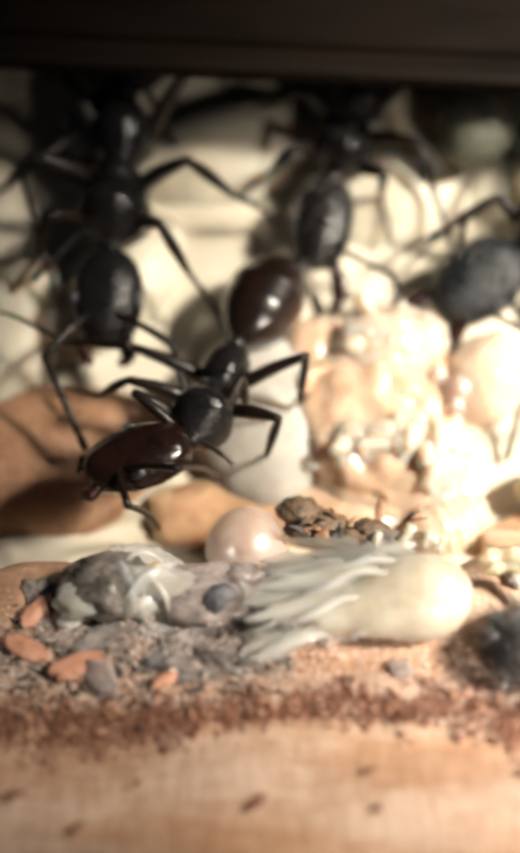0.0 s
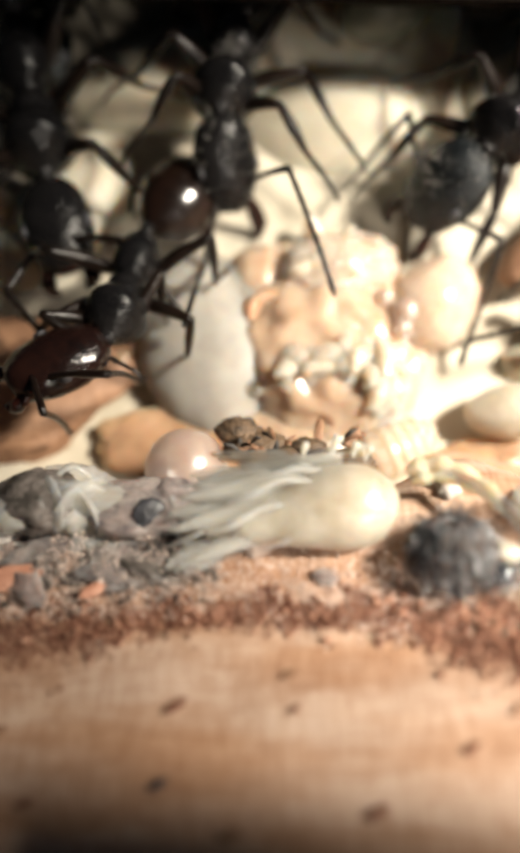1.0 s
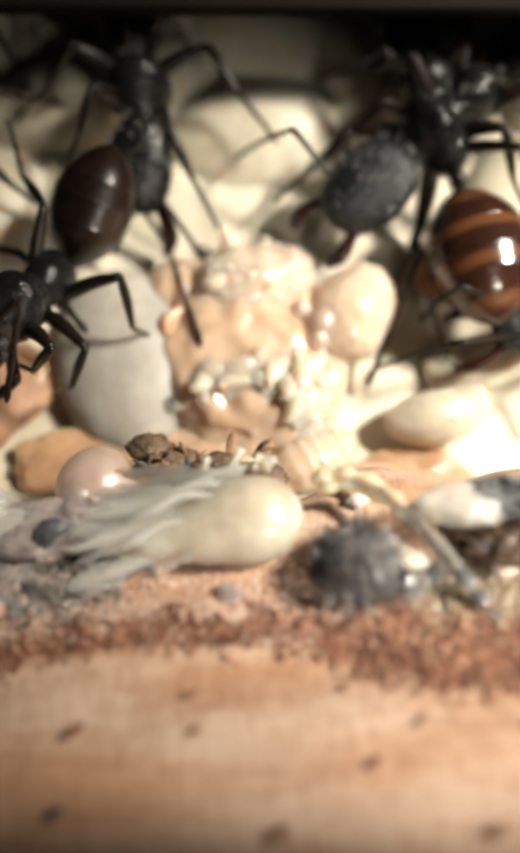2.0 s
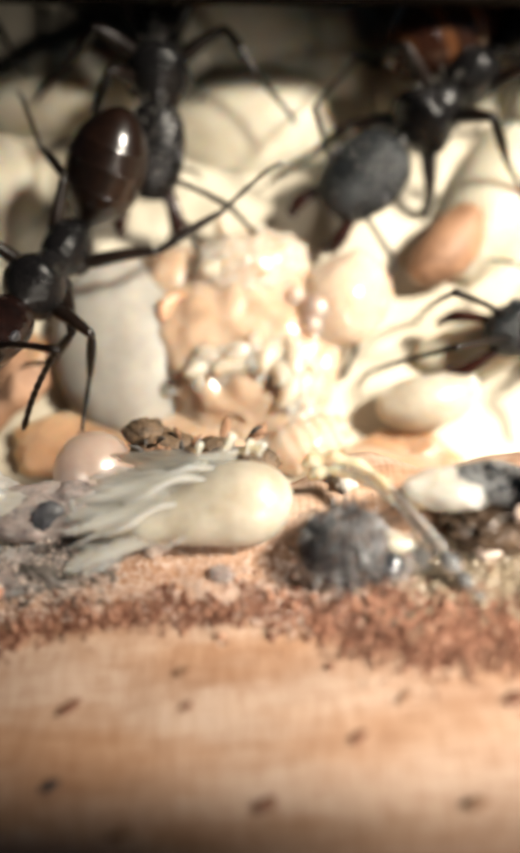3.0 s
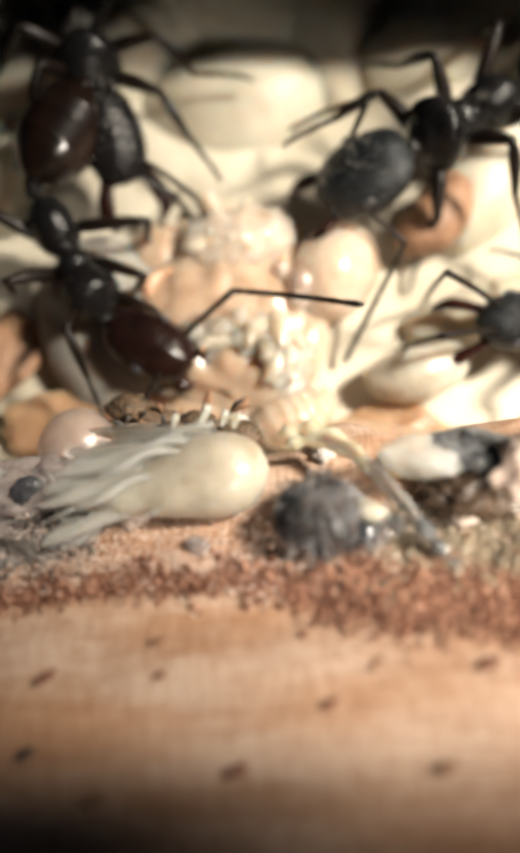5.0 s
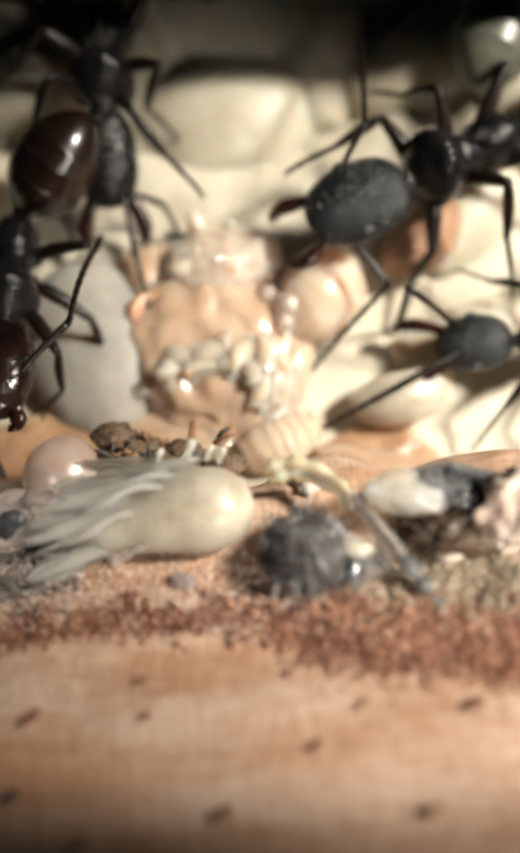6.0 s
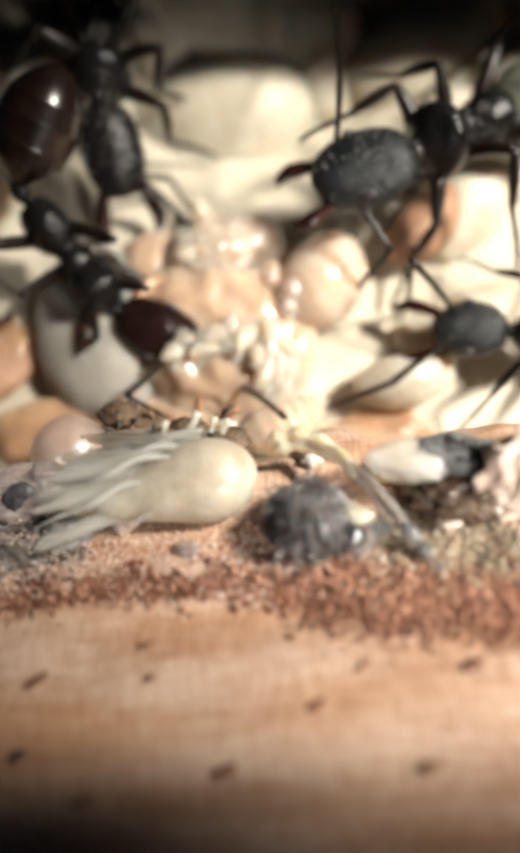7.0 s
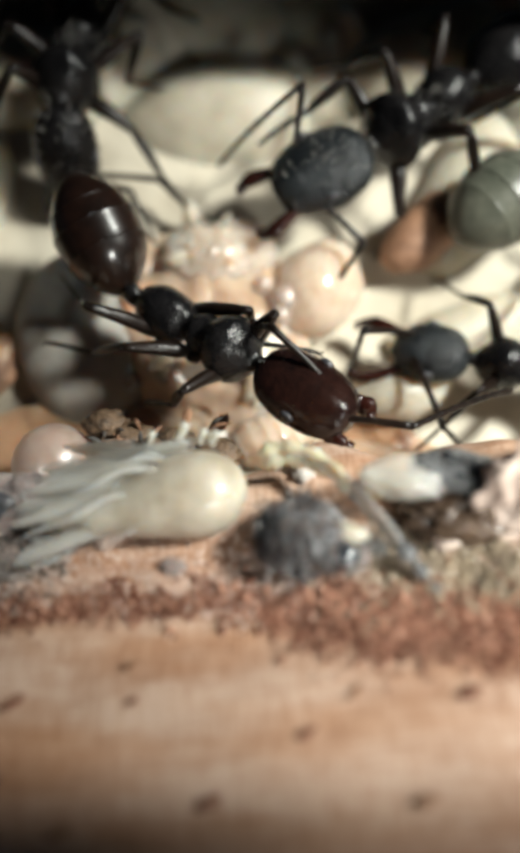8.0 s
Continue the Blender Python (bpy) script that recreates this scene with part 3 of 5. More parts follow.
def build_food():
    food = thing("food_lump", "soft tan lump of food covered with larvae", "food", slope(0, 5.2))
    bm = ball((4.3, 5.1, 2.1), 0.16, 0.5, 6, 3)
    for v in bm.verts:
        v.co += 0.22 * noise.noise_vector(v.co * 0.9)
    part("lump", bm, FOOD, food, "", at(0, 0, 0.2))
    for x, y, z, a, b, c, seed in ((-3.9, -0.8, 0.3, 1.5, 2.8, 1.2, 11), (-1.4, -4.5, 0.1, 3.0, 1.5, 1.0, 12), (1.6, -4.9, 0.0, 2.2, 1.3, 0.9, 13), (-3.2, 3.0, 0.3, 1.6, 1.8, 1.1, 14)):
        part("crust", ball((a, b, c), 0.12, 0.5, 4, seed), FOOD, food, "tan spread-out edge", at(x, y, z))
    # a curled red-brown scrap, and small flecks sunk into the lump
    ring = [(1.0 * math.cos(a), 0.85 * math.sin(a), 0.2 * math.sin(3 * a)) for a in (0.3, 1.2, 2.1, 3.0, 3.9, 4.8, 5.6)]
    part("scrap", tube(ring, (0.15, 0.34, 0.28, 0.4, 0.3, 0.36, 0.12), 10, 5, 0.7), REDFOOD, food, "red-brown curled scrap", at(-2.5, 0.9, 1.65))
    for i, (x, y, z, s) in enumerate([(-2.4, 0.8, 1.45, 0.7), (-3.3, -0.4, 0.95, 0.6), (-2.9, -2.3, 0.8, 0.7), (0.4, -0.3, 2.1, 0.3), (2.7, 1.5, 1.4, 0.4), (-1.3, -3.5, 1.0, 0.6)]):
        part("scrap", ball((s, 0.8 * s, 0.4 * s), 0.3, 0.8, 3, i), REDFOOD, food, "red-brown scrap", at(x, y, z))
    for i, (x, y, z, a, b, c, yaw) in enumerate([(-0.4, -1.7, 1.5, 2.4, 1.1, 0.85, -8), (0.3, 3.3, 1.3, 2.7, 1.7, 1.3, 10), (2.2, -2.3, 1.25, 1.3, 1.5, 1.05, 20), (2.5, -3.9, 0.7, 1.0, 1.3, 1.0, 10), (1.5, -1.2, 1.7, 1.0, 0.9, 0.6, 40)]):
        bm = ball((a, b, c), 0.1, 0.6, 5, 180 + i)
        for v in bm.verts:
            v.co += v.co.normalized() * 0.32 * (0.5 - noise.voronoi(v.co * 1.2 + Vector((3 * i, 0, 0)))[0][0])
        part("jelly", bm, JELLY, food, "glistening whitish jelly of merged larvae", at(x, y, z, 0, 0, yaw))
    rnd = random.Random(4)
    shapes = []
    for k, (n, w, bow) in enumerate([(0.55, 0.36, 0.1), (0.8, 0.42, 0.25), (0.62, 0.48, 0.0), (1.05, 0.46, 0.3), (0.7, 0.36, 0.2), (0.42, 0.34, 0.0)]):
        shapes.append(link("larva", larva_shape(n, w, bow, k), LARVA if k in (1, 3) else CLEAR))
    labels = ("small milky wet larva lying on the food lump", "small clear glistening larva lying on the food lump")
    first = [True] * 6

    def lay(x, y, dz, k, yaw, rx, ry):
        inside = 1 - (x / 4.3) ** 2 - (y / 5.2) ** 2
        z = 0.25 + 2.1 * math.sqrt(max(inside, 0.0)) + dz
        m = slope(x, 5.2 + y, yaw, z) @ pose(0, 0, 0, rx, ry, 0)
        if first[k]:
            ob, first[k] = shapes[k], False
            ob.matrix_basis = m
        else:
            ob = copy_thing(shapes[k], m)
        tagged(ob, labels[0 if k in (1, 3) else 1], "larva", "larvae on the food lump")
    for i in range(16):
        lay(rnd.gauss(0.2, 1.4), rnd.gauss(3.3, 0.7), rnd.uniform(0.1, 0.4), rnd.randrange(6), rnd.uniform(0, 360), rnd.uniform(-20, 20), rnd.uniform(-45, 45))
    for i in range(13):
        lay(rnd.gauss(-0.2, 1.5), rnd.gauss(-1.7, 0.5), rnd.uniform(-0.05, 0.25), rnd.randrange(6), rnd.uniform(0, 360), rnd.uniform(-20, 20), rnd.uniform(-45, 45))
    # the white pile hanging down the side of the lump
    for i in range(7):
        lay(rnd.gauss(2.4, 0.5), rnd.uniform(-4.4, -1.2), rnd.uniform(0.1, 0.5), rnd.choice((1, 3, 3, 1, 2)), rnd.gauss(85, 25), rnd.uniform(-15, 15), rnd.uniform(-15, 15))
    for i in range(9):
        x, y = rnd.gauss(0.4, 1.8), rnd.choice((-1.8, 3.2)) + rnd.gauss(0, 0.6)
        z = 0.75 + 2.15 * math.sqrt(max(1 - (x / 4.2) ** 2 - (y / 5.1) ** 2, 0.0))
        tagged(link("spot", ball((0.16, 0.12, 0.1), 0.3, 1, 2, i), REDFOOD, None, "", slope(x, 5.2 + y, 40 * i, z)), "tiny red-brown crumb stuck between larvae", "crumb", "crumbs between larvae")
    for i, (x, y, z, s) in enumerate([(3.2, 1.0, 2.0, 0.62), (3.0, 0.2, 2.0, 0.45), (2.3, 1.7, 1.9, 0.4), (-2.4, -1.5, 1.75, 0.36), (-1.5, -1.3, 2.0, 0.3)]):
        tagged(link("egg", ball((s, s, s), 0.03, 1, 3, i), PEARL, None, "", slope(x, 5.2 + y, 0, z)), "round glistening white egg on the food lump", "egg", "eggs on the food lump")


def cocoon(x, r, yaw, length, width, material=CREAM, label="pale cream cocoon lying in the nest", seed=0, lift=None, group="cocoons"):
    bm = bmesh.new()
    lathe(bm, [(-length, 0.1), (-0.93 * length, 0.5 * width), (-0.4 * length, 0.95 * width), (0.3 * length, width), (0.85 * length, 0.62 * width), (length, 0.1)], 1, 0.9, (0, 0, 0), 20)
    for v in bm.verts:
        v.co.y += 0.12 * v.co.x ** 2 / length
        v.co += 0.12 * noise.noise_vector(v.co * 0.7 + Vector((seed, 0, 0)))
    return tagged(link("cocoon", bm, material, None, "", slope(x, r, yaw, 0.6 * width if lift is None else lift)), label, "cocoon", group)


def build_cocoons():
    for i, (x, r, yaw, a, b) in enumerate([(0.5, 17.4, 12, 5.0, 3.1), (5.0, 21.2, 100, 4.4, 3.0), (-7.5, 19.0, 20, 5.6, 2.8), (12.2, 12.6, 65, 4.6, 2.4),
                                           (1.2, 22.8, 150, 5.2, 2.9), (10.6, 20.0, 30, 4.6, 2.6), (15.5, 16.8, 110, 4.4, 2.4),
                                           (-12.5, 11.6, 60, 4.6, 2.4), (17.5, 8.5, 40, 4.4, 2.2), (11.5, 5.4, 20, 3.6, 1.4),
                                           (-17.0, 9.0, 80, 4.6, 2.4)]):
        cocoon(x, r, yaw, a, b, seed=i, lift=-1.6 if i in (0, 1, 4) else -0.25 * b)
    tagged(link("pupa", ball((3.3, 4.4, 2.0), 0.04, 0.4, 5, 31), BULB, None, "", slope(-5.4, 5.2, 12, 0.0)), "grey-white smooth bulbous pupa beside the food lump", "pupa")
    tagged(link("pupa", ball((1.9, 2.4, 1.7), 0.07, 0.4, 5, 36), LARVA, None, "", slope(4.7, 7.0, -25, 1.1)), "white wet plump pupa beside the food lump", "pupa")
    cocoon(8.2, 2.2, 15, 2.3, 1.2, IVORY, "ivory pupa lying in the hollow", 32, 1.0)
    tagged(link("pupa", larva_shape(1.9, 1.2, 0.2, 33), LARVA, None, "", slope(2.9, 0.3, 25, 1.0)), "bright white ringed pupa leaning on the food lump", "pupa")
    # the right-hand patch is a brown shadow put into colour; the others are food
    for x, r, yaw, a, b, i in ((6.6, -0.6, 10, 3.2, 1.6, 1), (-5.6, -0.2, -8, 4.6, 2.0, 2), (-11.5, 3.6, 30, 3.4, 1.6, 3)):
        tagged(link("food_smear", ball((a, b, 0.5), 0.2, 0.5, 5, 140 + i), SMEAR, None, "", slope(x, r, yaw, 0.1)), "brown smooth patch on the nest floor", "food", "food smears")
    cocoon(9.6, 9.8, 50, 2.3, 1.3, BARK, "brown withered cocoon beside pale ones", 34, 0.9)
    cocoon(7.4, -1.2, -10, 3.2, 1.1, FOOD, "tan sausage-shaped scrap in the hollow", 35, 0.8)


# ---- the row of brood and scraps along the ledge ----
def on_ledge(x, y, up=0.0, yaw=0, rx=0, ry=0):
    return at(x, y, ledge_height(x, y) + up, rx, ry, yaw)


def build_row():
    tagged(link("egg", ball((1.6, 1.6, 1.55), 0.015, 0.5, 4, 1), PEARL, None, "", at(-5.8, 21.8, -2.35)), "large pearly pinkish-grey egg with a bright glint", "egg")
    # ivory pupa: round head, clear drawn-out wing cases
    pupa = thing("pupa", "ivory pupa with glassy folded wing cases on wood", "pupa", on_ledge(0.0, 17.5, 0.0, -8))
    bm = bmesh.new()
    lathe(bm, [(1.95, 0.05), (1.9, 0.35), (1.65, 0.85), (1.1, 1.25), (0.4, 1.40), (-0.4, 1.36), (-1.2, 1.26), (-2.1, 1.12), (-3.0, 0.92), (-3.8, 0.66), (-4.5, 0.36), (-4.8, 0.05)], 1.02, 0.95, (0, 0, 0), 48)
    for v in bm.verts:
        t = min(1.0, max(0.0, (-v.co.x - 0.4) / 4.0))
        v.co.z *= 1 - 0.5 * t
        v.co += (0.05 + 0.12 * t) * noise.noise_vector(v.co * 0.9 + Vector((0, 4, 0)))
    part("body", bm, IVORY, pupa, "creamy round-headed body", at(-0.3, 0.0, 1.0, 0, -5, 14))
    # folded limbs, and thin clear wing cases frayed out at their ends
    for i, (x, y, z, turn, n, w) in enumerate([(-0.7, 0.6, 1.95, 10, 3.0, 0.14), (-1.2, 0.1, 2.05, 18, 2.8, 0.12), (-1.6, -0.6, 1.6, 24, 3.0, 0.13), (-0.4, 1.0, 1.65, 4, 2.6, 0.12), (-0.2, -0.9, 1.3, 22, 2.4, 0.10)]):
        part("limb", tube([(0, 0, 0), (-0.35 * n, 0.12, 0.05), (-0.7 * n, -0.08, -0.25), (-n, -0.05, -0.6)], (0.4 * w, w, 0.7 * w, w, 0.6 * w, 0.3 * w), 10, 6, 0.6), VEIL, pupa, "clear folded limb", at(x, y, z, 0, 0, turn))
    for i, (x, y, z, turn, n, w, lean) in enumerate([(-0.9, 0.75, 1.15, 8, 3.6, 0.62, 12), (-1.3, -0.75, 0.75, 27, 4.1, 0.5, -14), (-1.0, 0.3, 1.6, 13, 4.2, 0.6, 4), (-1.5, -0.3, 1.35, 20, 4.0, 0.55, -6), (-2.2, 0.9, 0.8, 3, 3.0, 0.55, 16), (-1.8, 0.1, 1.0, 15, 3.8, 0.7, 0), (-2.0, -0.6, 0.55, 31, 3.3, 0.42, -20), (-2.4, 0.5, 1.25, 9, 2.6, 0.4, 8), (-0.8, 1.0, 1.5, 4, 2.8, 0.6, 30), (-1.6, 1.3, 1.1, -2, 3.0, 0.6, 34), (-0.4, 1.2, 1.7, 10, 2.4, 0.4, 20)]):
        for k, (side, more, length) in enumerate(((-0.35, -3, 1.0), (0.35, 2, 0.9), (0.0, 0, 1.08))):
            m = n * length
            bm = tube([(0, 0, 0), (-0.3 * m, 0.08, 0.04), (-0.65 * m, 0.0, -0.14), (-m, -0.1, -0.42)], [w * q for q in (0.25, 0.45, 0.5, 0.46, 0.42, 0.36, 0.28, 0.12)], 24, 8, 0.2)
            for v in bm.verts:
                q = v.co / U
                frayed = min(1.0, max(0.0, -q.x / m))
                v.co += (0.06 + 0.2 * frayed * frayed) * noise.noise_vector(Vector((0.8 * q.x, 3.0 * q.y, q.z)) + Vector((7 * i, 5 * k, 0))) * U
            part("wing_case", bm, GAUZE, pupa, "clear streaky frayed wing case", at(x, y + side * w, z + 0.05 * k, lean, 0, turn + more))
    for i, (x, y, z, turn, n) in enumerate([(-3.6, 0.9, 0.9, 4, 1.7), (-4.0, 0.4, 0.95, 12, 1.8), (-4.2, -0.5, 0.7, 22, 1.6), (-4.3, -1.3, 0.5, 30, 1.5), (-4.0, 0.0, 1.1, 15, 1.4), (-4.5, -0.9, 0.6, 26, 1.3)]):
        part("thread", tube([(0, 0, 0), (-0.5 * n, 0.1 * (-1) ** i, 0.08), (-n, 0.0, -0.25)], (0.07, 0.05, 0.025), 8, 5, 0.5), VEIL, pupa, "thin clear loose thread", at(x, y, z, 0, 0, turn))
    for i, (x, y, z) in enumerate([(0.3, 1.35, 1.95), (-0.1, 1.4, 1.9), (-1.7, 1.15, 1.75)]):
        part("stub", tube([(0, 0, 0), (0.1, 0.2, 0.18), (0.15 + 0.05 * i, 0.4, 0.3)], (0.1, 0.09, 0.15, 0.12), 8, 6), IVORY, pupa, "short knobbed limb stub", at(x, y, z, 0, 0, 12 * i))
    part("feeler", tube([(-2.9, 0.5, 1.3), (-1.6, 1.0, 1.75), (-0.5, 1.55, 1.75), (0.1, 1.85, 1.7), (0.35, 2.0, 1.8)], (0.04, 0.10, 0.15, 0.10, 0.13, 0.2, 0.12), 8, 5), IVORY, pupa)
    part("feeler", tube([(-1.2, 1.2, 1.6), (-0.8, 1.6, 1.9), (-0.6, 1.9, 2.3)], (0.1, 0.15, 0.17), 8, 5), IVORY, pupa)
    # clear larva with a dark spot
    larva = thing("larva", "clear wet larva with one dark round spot", "larva", on_ledge(-6.8, 18.2))
    part("body", ball((1.9, 1.2, 0.6), 0.16, 0.6, 5, 8), LILAC, larva, "", at(-0.2, 0, 0.4))
    part("gut", ball((1.5, 0.8, 0.55), 0.12, 0.7, 4, 9), VEIL, larva, "grey clouded inside", at(-0.9, 0.1, 0.45))
    part("lobe", ball((0.8, 0.6, 0.45), 0.2, 0.7, 4, 10), LILAC, larva, "", at(0.9, 0.5, 0.6))
    part("lobe", ball((0.7, 0.5, 0.35), 0.2, 0.7, 4, 11), LILAC, larva, "", at(1.1, -0.5, 0.4))
    part("rim", tube([(0.75, -0.85, 0.75), (1.0, -0.45, 0.8), (0.95, 0.0, 0.85), (0.7, 0.3, 0.85)], (0.05, 0.2, 0.14, 0.2, 0.05), 10, 6, 0.5), VEIL, larva, "white ragged rim")
    part("spot", ball((0.58, 0.52, 0.1), 0.12, 1.2, 4, 2), EYE, larva, "dark blue-black round spot", at(0.25, -0.5, 0.86, 30, 0, 20))
    for i, (x, y, q) in enumerate([(-8.9, 17.6, 0.8), (-5.4, 17.2, 0.6), (-4.6, 18.4, 0.55), (-8.3, 16.4, 0.5), (-6.2, 16.2, 0.6), (-11.6, 17.0, 0.9), (-9.4, 19.3, 0.7), (-6.9, 15.7, 0.8), (-9.8, 16.1, 0.8), (-4.2, 16.9, 0.6)]):
        tagged(link("skin_scrap", ball((2.2 * q, 1.2 * q, 0.14 * q), 0.3, 0.7, 5, 90 + i), LILAC if i % 3 else VEIL, None, "", on_ledge(x, y + 0.5, 0.0, 23 * (i % 5) - 40)), "milky crumpled scrap of wet skin on the ledge", "skin scrap", "skin scraps on the ledge")
    for i, (x, y, q, yaw) in enumerate([(-10.9, 15.6, 1.0, 14), (-13.0, 16.2, 0.8, -20), (-8.1, 15.2, 0.5, 35), (-12.9, 17.6, 0.7, 60)]):
        tagged(link("wood_flake", ball((1.1 * q, 0.45 * q, 0.14), 0.25, 0.8, 4, 160 + i), FLAKE, None, "", on_ledge(x, y, 0.3, yaw, 10, 6)), "thin pinkish-orange flake of wood on the ledge", "wood flake", "wood flakes")
    # dark flattened blobs along the lower edge of the skin scraps
    for i, (x, y, q) in enumerate([(-6.5, 15.1, 0.8), (-4.7, 15.5, 0.5), (-8.6, 15.0, 0.6), (-11.7, 14.9, 0.7), (-10.0, 14.9, 0.5)]):
        tagged(link("clod", ball((1.3 * q, 0.45 * q, 0.4 * q), 0.3, 0.8, 4, 170 + i), OLIVE, None, "", on_ledge(x, y + 0.7, 0.0, 12 * i - 20)), "dark olive-grey flattened blob on the ledge", "dirt clod", "dirt clods")
    # pale scraps added to lighten the shadow left of the pupa's tail
    for i, (x, y, up, yaw, a) in enumerate([(-4.9, 16.3, 0.42, 25, 1.0), (-4.7, 17.0, 0.6, 12, 0.9)]):
        tagged(link("skin_scrap", ball((a, 0.5, 0.32), 0.2, 0.8, 5, 200 + i), VEIL, None, "", on_ledge(x, y, up - 0.2, yaw)), "milky crumpled scrap of wet skin on the ledge", "skin scrap", "skin scraps on the ledge")
    # fuzzy dark mound
    mound = thing("fluff_mound", "fuzzy grey-black mound of hairs on wood", "debris", on_ledge(3.3, 16.0))
    part("core", ball((1.2, 1.45, 1.0), 0.1, 0.7, 5, 12), SLATE, mound, "", at(0, 0, 0.4))
    rnd = random.Random(9)
    comb = Matrix.Rotation(radians(-48), 3, "X") @ Matrix.Rotation(radians(14), 3, "Z")
    for material, count, tone, wide in ((SILVER, 300, "fine pale grey hairs", 0.026), (FUZZ, 1100, "fine dark hairs", 0.026), (BARK, 240, "fine brown hairs", 0.022)):
        bm = bmesh.new()
        for i in range(count):
            # combed from the crown down over the near side
            a, b = rnd.gauss(4.75, 1.0), rnd.uniform(0.0, 1.5)
            turn, long = rnd.uniform(-0.25, 0.35), rnd.uniform(0.5, 1.1)
            pts = []
            for k in range(5):
                c = b + 0.25 * k * long
                h = 1.0 + 0.035 * k + 0.05 * rnd.random()
                e = a + 0.1 * k * turn
                pts.append(Vector((1.28 * h * math.cos(e) * math.sin(c), 1.5 * h * math.sin(e) * math.sin(c), max(-0.35, 0.42 + 1.15 * h * math.cos(c)))))
            for q in pts:
                q.z -= 0.42
                q.rotate(comb)
                q.z = max(-0.35, q.z + 0.42)
            sweep(bm, pts, (0.5 * wide, wide, wide, 0.7 * wide, 0.2 * wide), 4)
        for i in range(count // 3):
            a, b = rnd.uniform(0, 6.28), rnd.uniform(0.0, 1.4)
            d = Vector((math.cos(a) * math.sin(b), math.sin(a) * math.sin(b), math.cos(b)))
            o = Vector((d.x * 1.2, d.y * 1.25, 0.4 + d.z * 1.05))
            w = (0.6 * d + Vector((rnd.uniform(-0.4, 0.6), rnd.uniform(-0.9, 0.1), rnd.uniform(-0.4, 0.4)))).normalized()
            n = rnd.uniform(0.4, 1.1)
            sweep(bm, [o, o + w * n * 0.5, o + w * n + Vector((0, 0, -0.2 * n))], (0.026, 0.02, 0.005), 3)
        tagged(part("hairs", bm, material, mound, tone), kind="stuff")
    # empty skin with beads
    skin = thing("shed_skin", "clear shed skin curled into a tube over wood", "shed skin", on_ledge(4.2, 16.6))
    for name, dx, dz, material, words, w in (("tube", 0.0, 0.0, GLASS, "clear wet tube", 0.62), ("fold", 0.22, 0.06, VEIL, "milky fold", 0.2), ("fold", -0.2, -0.05, VEIL, "milky fold", 0.16)):
        part(name, tube([(-1.0 + dx, 2.0, 1.3 + dz), (0.0 + dx, 1.3, 1.55 + dz), (0.9 + dx, 0.2, 1.5 + dz), (1.8 + 0.8 * dx, -1.0, 1.2 + dz), (3.0 + 0.3 * dx, -2.5, 0.5 + dz)],
                        [w * q for q in (0.12, 0.22, 0.2, 0.17, 0.24, 0.19, 0.3, 0.24, 0.32, 0.12)], 12, 8), material, skin, words)
    for i, (dx, dy, dz, w) in enumerate([(0, 0, 0, 0.3), (0.15, -0.35, -0.15, 0.22)]):
        bm = tube([(-2.2 + dx, 2.3 + dy, 0.9 + dz), (-1.5 + dx, 2.35 + dy, 1.2 + dz), (-0.8 + dx, 2.1 + dy, 1.35 + dz), (0.0 + dx, 1.5 + dy, 1.45 + dz), (0.5 + dx, 0.8 + dy, 1.5 + dz)],
                  [w * q for q in (0.5, 1.2, 0.7, 1.2, 0.8, 1.1, 0.6, 0.9, 0.5)], 14, 8, 0.6)
        for v in bm.verts:
            v.co += 0.16 * noise.noise_vector(v.co * 3.0 / U + Vector((9 * i, 0, 0))) * U
        part("frill", bm, BEIGE, skin, "cream frayed end")
    part("bead", ball((0.85, 0.36, 0.36), 0.04, 1, 4, 2), IVORY, skin, "white glossy bead", at(0.35, -0.85, 1.1, 0, 0, -12))
    part("bead", ball((0.5, 0.42, 0.42), 0.04, 1, 4, 3), SLATE, skin, "dark glossy bead", at(0.35, -1.5, 0.85))
    part("bead", ball((0.5, 0.42, 0.4), 0.04, 1, 4, 3), GLASS, skin, "clear bead", at(1.2, -1.3, 0.85))
    for x, y, z, q in ((2.2, -1.55, 1.05, 0.3), (2.6, -2.05, 0.85, 0.22), (3.0, -2.5, 0.6, 0.16)):
        part("bead", ball((1.3 * q, q, q), 0.08, 1, 3, 5), SMOKE, skin, "smoky glossy bead", at(x, y, z, 0, 0, -50))
    # pod
    pod = thing("pod", "wet clear and milky pod with a dark brown underside", "pod", on_ledge(7.8, 17.2))
    bm = bmesh.new()
    lathe(bm, [(-1.3, 0.2), (-1.1, 0.66), (-0.5, 0.8), (0.7, 0.8), (1.7, 0.6), (2.1, 0.15)], 1, 0.75, (0, 0, 0), 18)
    for v in bm.verts:
        v.co += 0.14 * noise.noise_vector(v.co * 1.3)
    part("shell", bm, SMOKE, pod, "", at(0, 0.2, 1.3, 0, 0, -4))
    part("core", ball((1.2, 0.5, 0.4), 0.2, 0.8, 3, 4), SLATE, pod, "dark inside", at(0.5, 0.2, 1.25))
    part("underside", ball((1.8, 0.9, 0.9), 0.28, 0.8, 5, 6), UNDER, pod, "dark brown lumpy underside", at(0.5, -0.8, 0.5))
    part("lip", ball((1.5, 0.8, 0.6), 0.12, 0.7, 4, 7), VEIL, pod, "milky lip", at(-1.2, 0.1, 1.25, 0, 0, -8))
    rnd = random.Random(21)
